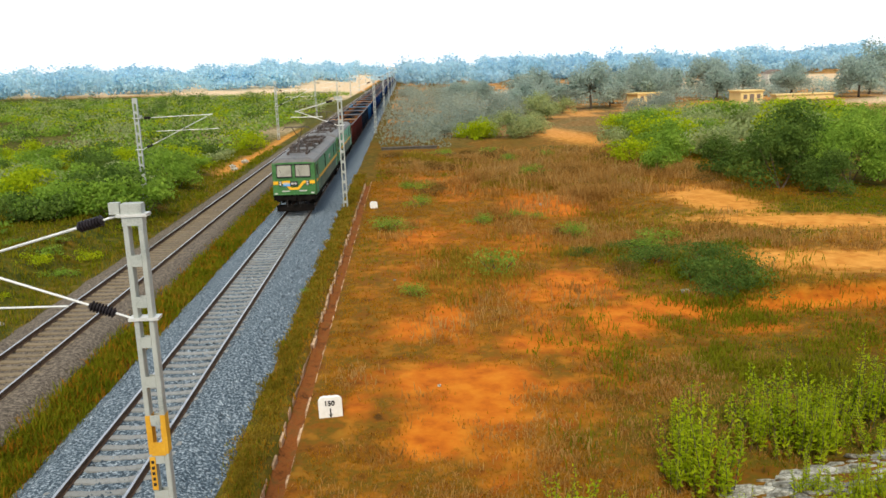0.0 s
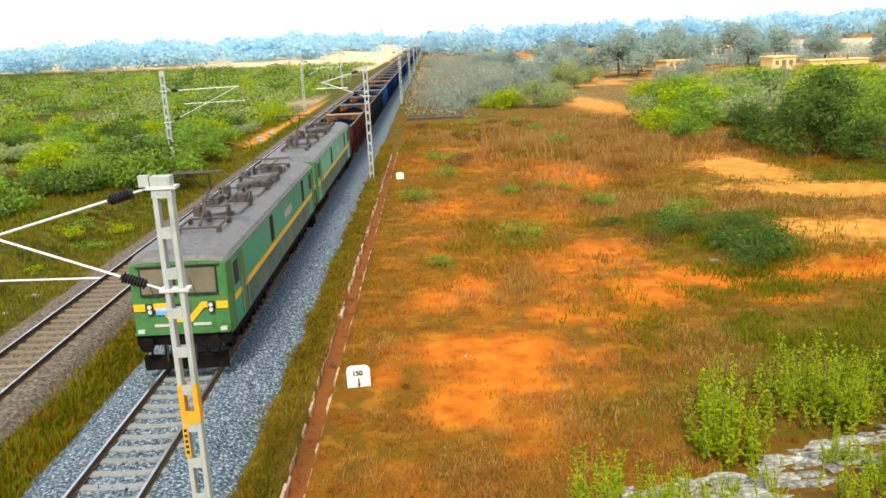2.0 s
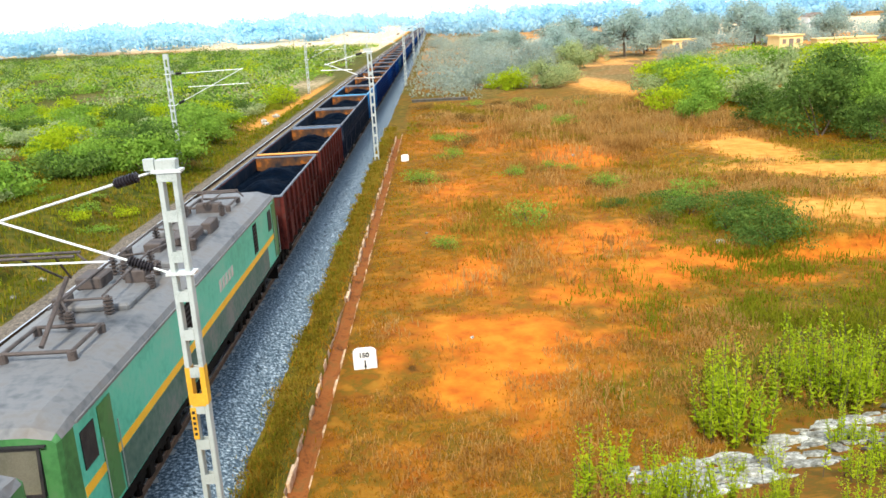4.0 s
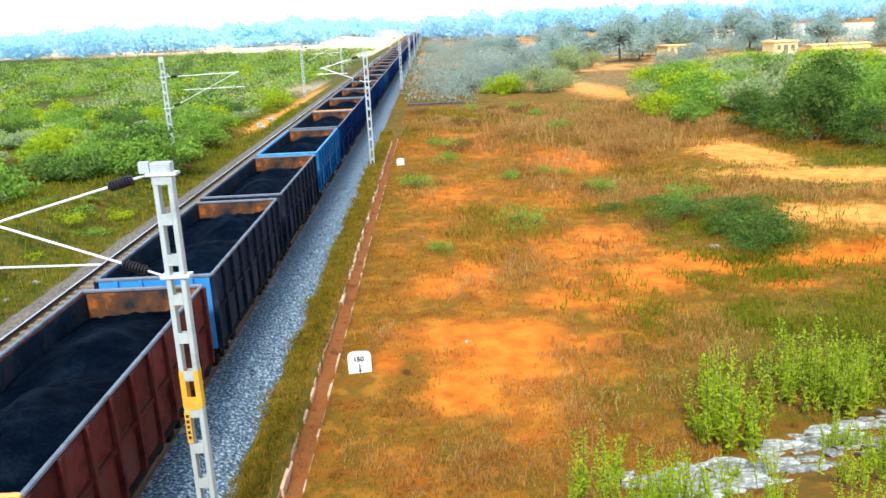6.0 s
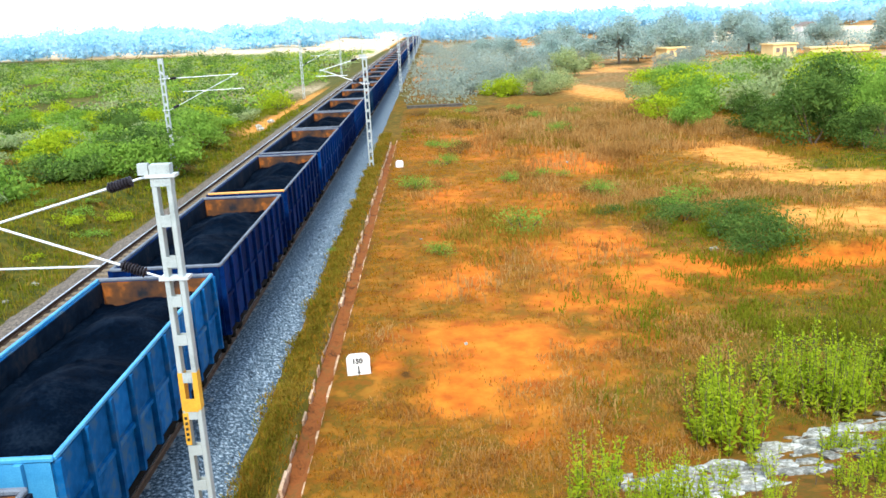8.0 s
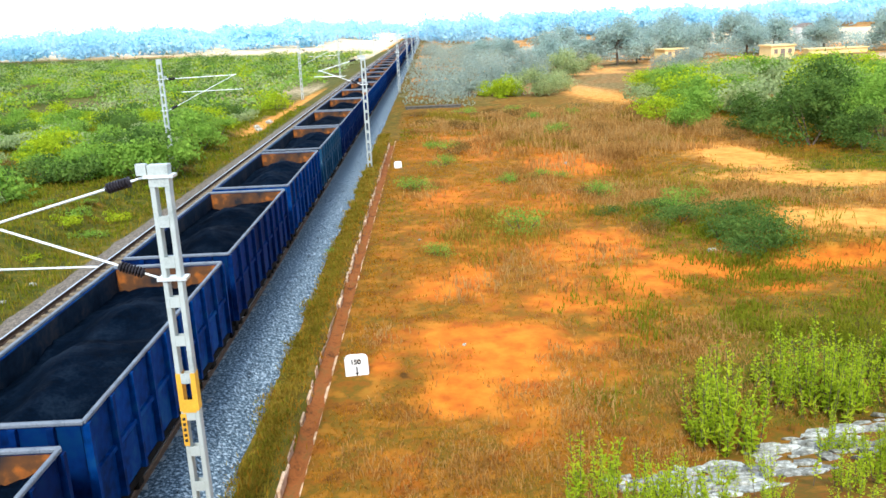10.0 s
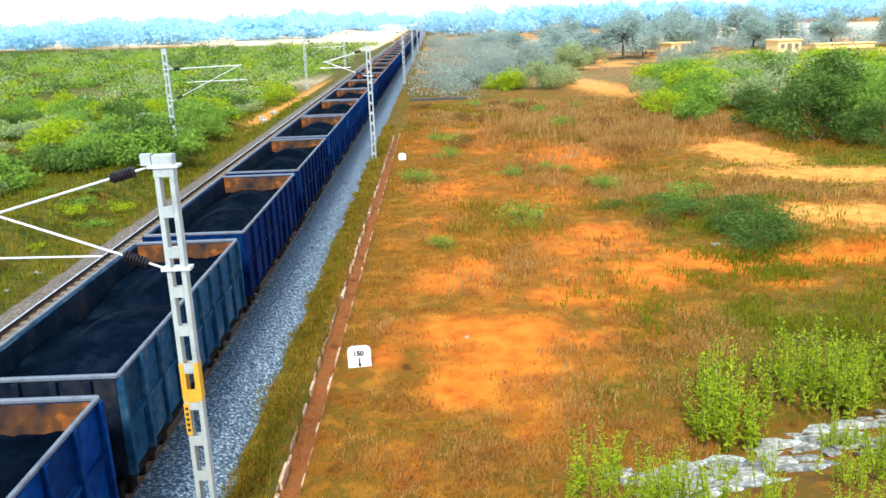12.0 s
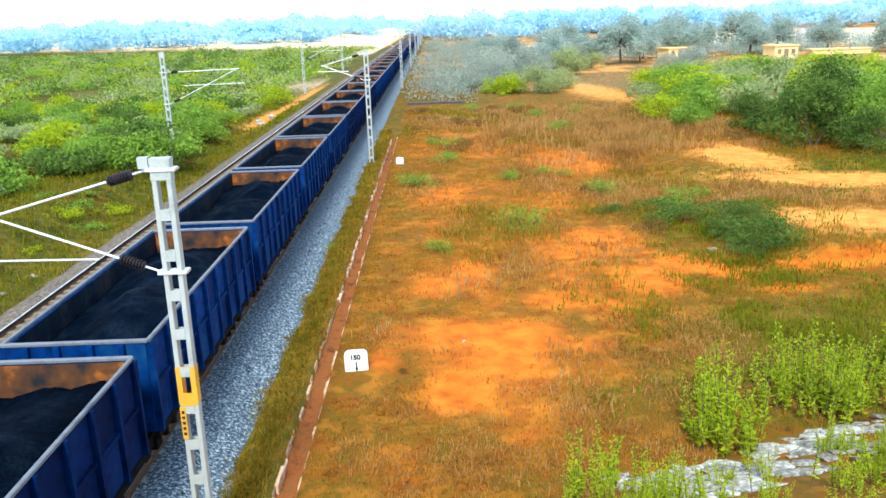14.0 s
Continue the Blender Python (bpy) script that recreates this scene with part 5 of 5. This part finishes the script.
grass_mesh("bank_grass_dry", grass_spots(4500, -40, -15.9, 24, 80, 0.12, 0.4, lambda x, y: 1 - 0.8 * min(1, soil_at(x, y)[2]), 1.2), "grass_olive", "rough olive grass on the bank")


# dry scrub in the middle of the field
def scrub_want(x, y):
    soil, sand, green = soil_at(x, y)
    n = 0.5 + 0.5 * noise.fractal((x * 0.2, y * 0.12, 4.0), 1.0, 2.0, 3)
    return max(0.0, 1 - 0.9 * soil - 1.3 * sand) * blend(0.42, 0.62, n)


def olive_want(x, y):
    n = 0.5 + 0.5 * noise.fractal((x * 0.17, y * 0.1, 14.0), 1.0, 2.0, 3)
    return scrub_want(x, y) * blend(0.45, 0.6, n)


grass_mesh("dry_scrub_brown", grass_spots(2600, -2, 27, 30, 98, 0.15, 0.6, lambda x, y: scrub_want(x, y) - olive_want(x, y), 1.0), "grass_brown", "soft brown dry scrub in the field", 14, 0.5)
grass_mesh("dry_scrub_olive", grass_spots(2400, 0, 27, 28, 98, 0.15, 0.65, olive_want, 1.0), "grass_olive", "olive dry scrub in the field", 14, 0.5)
grass_mesh("feathery_scrub", grass_spots(330, 5, 26, 58, 98, 0.4, 1.3, lambda x, y: blob(x, y, 15, 76, 8, 14), 1.0), "grass_brown", "tall feathery brown scrub before the bushes", 30, 0.45)
grass_mesh("rank_grass", grass_spots(1900, 4, 20, 17, 46, 0.15, 0.5, lambda x, y: (0.8 * blob(x, y, 13, 26, 5, 5) + 0.8 * blob(x, y, 14, 38, 2.4, 6)) * blend(-0.15, 0.25, noise.noise((x * 0.5, y * 0.4, 2.0))), 1.0), "grass_green", "rank dark green grass in the field", 16, 0.4)


grass_mesh("foreground_brown_grass", grass_spots(1500, -2.6, 12, 12.5, 27, 0.08, 0.3, lambda x, y: max(0.0, 1 - 1.4 * soil_at(x, y)[0]) * blend(-0.2, 0.3, noise.noise((x * 0.7, y * 0.6, 12.0))), 1.0), "grass_brown", "brown dry grass beside the stone slope", 14, 0.5)


# ---- weeds on the stone pitching ----
def make_weed(seed, h, mat, leaves=70, stems=8):
    ob = new("weed")
    r = random.Random(seed)
    verts, faces = [], []
    for s in range(stems):
        a, lean = r.uniform(0, 6.28), r.uniform(0.05, 0.32)
        hh = h * r.uniform(0.4, 1.15)
        b = Vector((r.uniform(-0.45, 0.45), r.uniform(-0.45, 0.45), -0.1))
        t = b + Vector((math.cos(a) * lean * hh, math.sin(a) * lean * hh, hh + 0.1))
        part("stem", rods((b, t, 0.012, 5, 0.004)), "bark", ob)
        for k in range(leaves):
            u = 0.22 + 0.78 * (k / leaves)
            p = b.lerp(t, u)
            q = k * 2.4 + r.uniform(-0.4, 0.4)
            L = 0.11 * r.uniform(0.5, 1.4) * (1.15 - 0.55 * u)
            p = p + Vector((r.uniform(-0.05, 0.05), r.uniform(-0.05, 0.05), 0))
            d = Vector((math.cos(q), math.sin(q), r.uniform(-0.2, 1.2))).normalized()
            w = d.cross(Vector((0, 0, 1))).normalized() * L * 0.3
            i = len(verts)
            verts += [p, p + d * L * 0.55 + w, p + d * L * 1.2, p + d * L * 0.55 - w]
            faces.append((i, i + 1, i + 2, i + 3))
    mesh_part("foliage", from_arrays("foliage", verts, faces), mat, ob)
    return ob


weeds = [make_weed(1, 1.5, "leaf_lime"), make_weed(2, 1.7, "leaf_lime"), make_weed(3, 1.4, "leaf_lime", 34, 4), make_weed(4, 1.8, "leaf_lime", 40, 5)]
plant_out(weeds, spread(38, 6.4, 14.5, 18.0, 22.5, 0.7, 1.4, lambda x, y: y > slope_foot(x) + 0.2 and y < slope_foot(x) + 2.6)
          + spread(46, 3.0, 12, 10.0, 16.5, 0.3, 0.8, lambda x, y: y < slope_foot(x) - 1.9 and x < 0.66 * y) + [(2.6, 15.2, 0.9, 10), (2.9, 14.6, 1.1, 70), (3.4, 15.0, 0.9, 130), (2.3, 14.4, 0.8, 200)],
          "upright lime green weed growing by white stones", "weed", "weeds on the slope")


# ---- stone pitching ----
def rock_mesh(seed):
    r = random.Random(seed)
    bm = bmesh.new()
    bmesh.ops.create_icosphere(bm, subdivisions=1, radius=1.0)
    for v in bm.verts:
        v.co = Vector((v.co.x * r.uniform(0.35, 0.65), v.co.y * r.uniform(0.25, 0.5), v.co.z * 0.2 * r.uniform(0.8, 1.15)))
    me = bpy.data.meshes.new("slab_stone")
    bm.to_mesh(me)
    bm.free()
    return me


ROCKS = [rock_mesh(i) for i in range(6)]
pitching = tagged(new("stone_pitching"), "pale rough stones laid on the embankment slope", "stone pitching", kind="structure")
for i in range(290):
    x = rng.uniform(3.6, 15)
    y = slope_foot(x) - 0.1 - 3.6 * rng.random()
    st = mesh_part("slab_stone", ROCKS[i % 6], "rock", pitching)
    s = 0.3 + 0.5 * rng.random() ** 1.3
    st.matrix_basis = pose(x, y, height(x, y) - 0.02, -22 + rng.uniform(-6, 6), rng.uniform(-6, 6), rng.uniform(-30, 30)) @ Matrix.Diagonal((s * 1.3, s * 1.2, s * 0.9, 1))
for x, y, s in ((12.1, 35.3, 0.5), (-0.9, 39.0, 0.22), (0.7, 25.2, 0.2), (17.6, 66.0, 0.6), (9.6, 60.0, 0.4), (-16.9, 33.2, 0.4), (-17.0, 31.0, 0.35), (-17.6, 85.0, 0.9), (-18.4, 88.0, 1.2), (-17.8, 92.0, 1.0)):
    ob = mesh_part("boulder", ROCKS[rng.randrange(6)], "rock")
    tagged(ob, "small pale stone lying on the ground", "stone", group="loose stones")
    ob.matrix_basis = pose(x, y, height(x, y) + 0.08 * s, 0, 0, rng.uniform(0, 360)) @ Matrix.Diagonal((s, s, s * 1.6, 1))

loose_stones("ballast_stones_main", RAIL_X, -0.03, "stone", 2.4, 2.65, "blue-grey broken stones of the ballast", 15000, 70)
loose_stones("ballast_stones_left", LEFT_X, LEFT_DZ - 0.03, "stone_old", 2.3, 2.0, "dusty brown broken stones of the ballast", 7000, 70)


# ---- houses far off ----
def build_house(w, d, h, wall, roof_rise, label):
    ob = tagged(new("house"), label, "house", group="distant houses")
    part("wall", boxes((-w / 2, w / 2, -d / 2, d / 2, -1.5, h)), wall, ob)
    bm = bmesh.new()
    if roof_rise > 0.4:
        sweep(bm, [(-w / 2 - 0.3, h), (w / 2 + 0.3, h), (0, h + roof_rise)], -d / 2 - 0.3, d / 2 + 0.3)
    else:
        box(bm, -w / 2 - 0.25, w / 2 + 0.25, -d / 2 - 0.25, d / 2 + 0.25, h, h + 0.25)
    part("roof", bm, "roof_tile" if roof_rise > 0.4 else wall, ob)
    if h > 2:
        part("door", boxes((-0.5, 0.5, -d / 2 - 0.04, -d / 2 + 0.02, 0, 2.05)), "roof_tile", ob)
        for s in (-1, 1):
            win = part("window", boxes((s * w * 0.3 - 0.4, s * w * 0.3 + 0.4, -d / 2 - 0.05, -d / 2 + 0.02, 1.1, 2.0)), "roof_tile", ob)
            part("sill", boxes((s * w * 0.3 - 0.55, s * w * 0.3 + 0.55, -d / 2 - 0.15, -d / 2 + 0.02, 1.0, 1.09)), wall, win)
    return ob


for x, y, w, d, h, wall, rr, turn, lab in ((72.5, 177, 5.2, 4.5, 2.6, "plaster_yellow", 0.2, 10, "small flat-roofed house of yellow plaster"), (116, 262, 6, 5, 4.0, "plaster_pale", 1.2, 0, "small white house among trees"),
                                           (-176, 440, 10, 7, 5.5, "plaster_pale", 0.2, 15, "pale flat-roofed house in the scrub"), (-190, 455, 6, 6, 3.5, "plaster_pale", 1.5, 0, "low pale hut in the scrub"),
                                           (-196, 690, 13, 8, 6.0, "plaster_pale", 2.0, 8, "white house with a dark pitched roof"), (90, 188, 13, 3, 1.0, "plaster_yellow", 0.2, 0, "long low yellow plaster wall and shed"), (53, 186, 6, 4, 2.4, "plaster_yellow", 0.2, 20, "low yellow hut under trees")):
    hs = build_house(w, d, h, wall, rr, lab)
    hs.matrix_basis = pose(x, y, height(x, y), 0, 0, turn)

culvert = tagged(new("culvert"), "low dark concrete culvert wall beside the line", "culvert", kind="structure")
part("parapet", boxes((-3.2, 3.6, 103.0, 103.5, -1.2, -0.35)), "concrete", culvert)
part("coping", boxes((-3.3, 3.7, 102.9, 103.6, -0.35, -0.25)), "concrete", culvert)


def motions():
    for car, back in CARS:
        walk(car, [(t, pose(RAIL_X, y + back, 0)) for t, y in TRAIN])


motions()
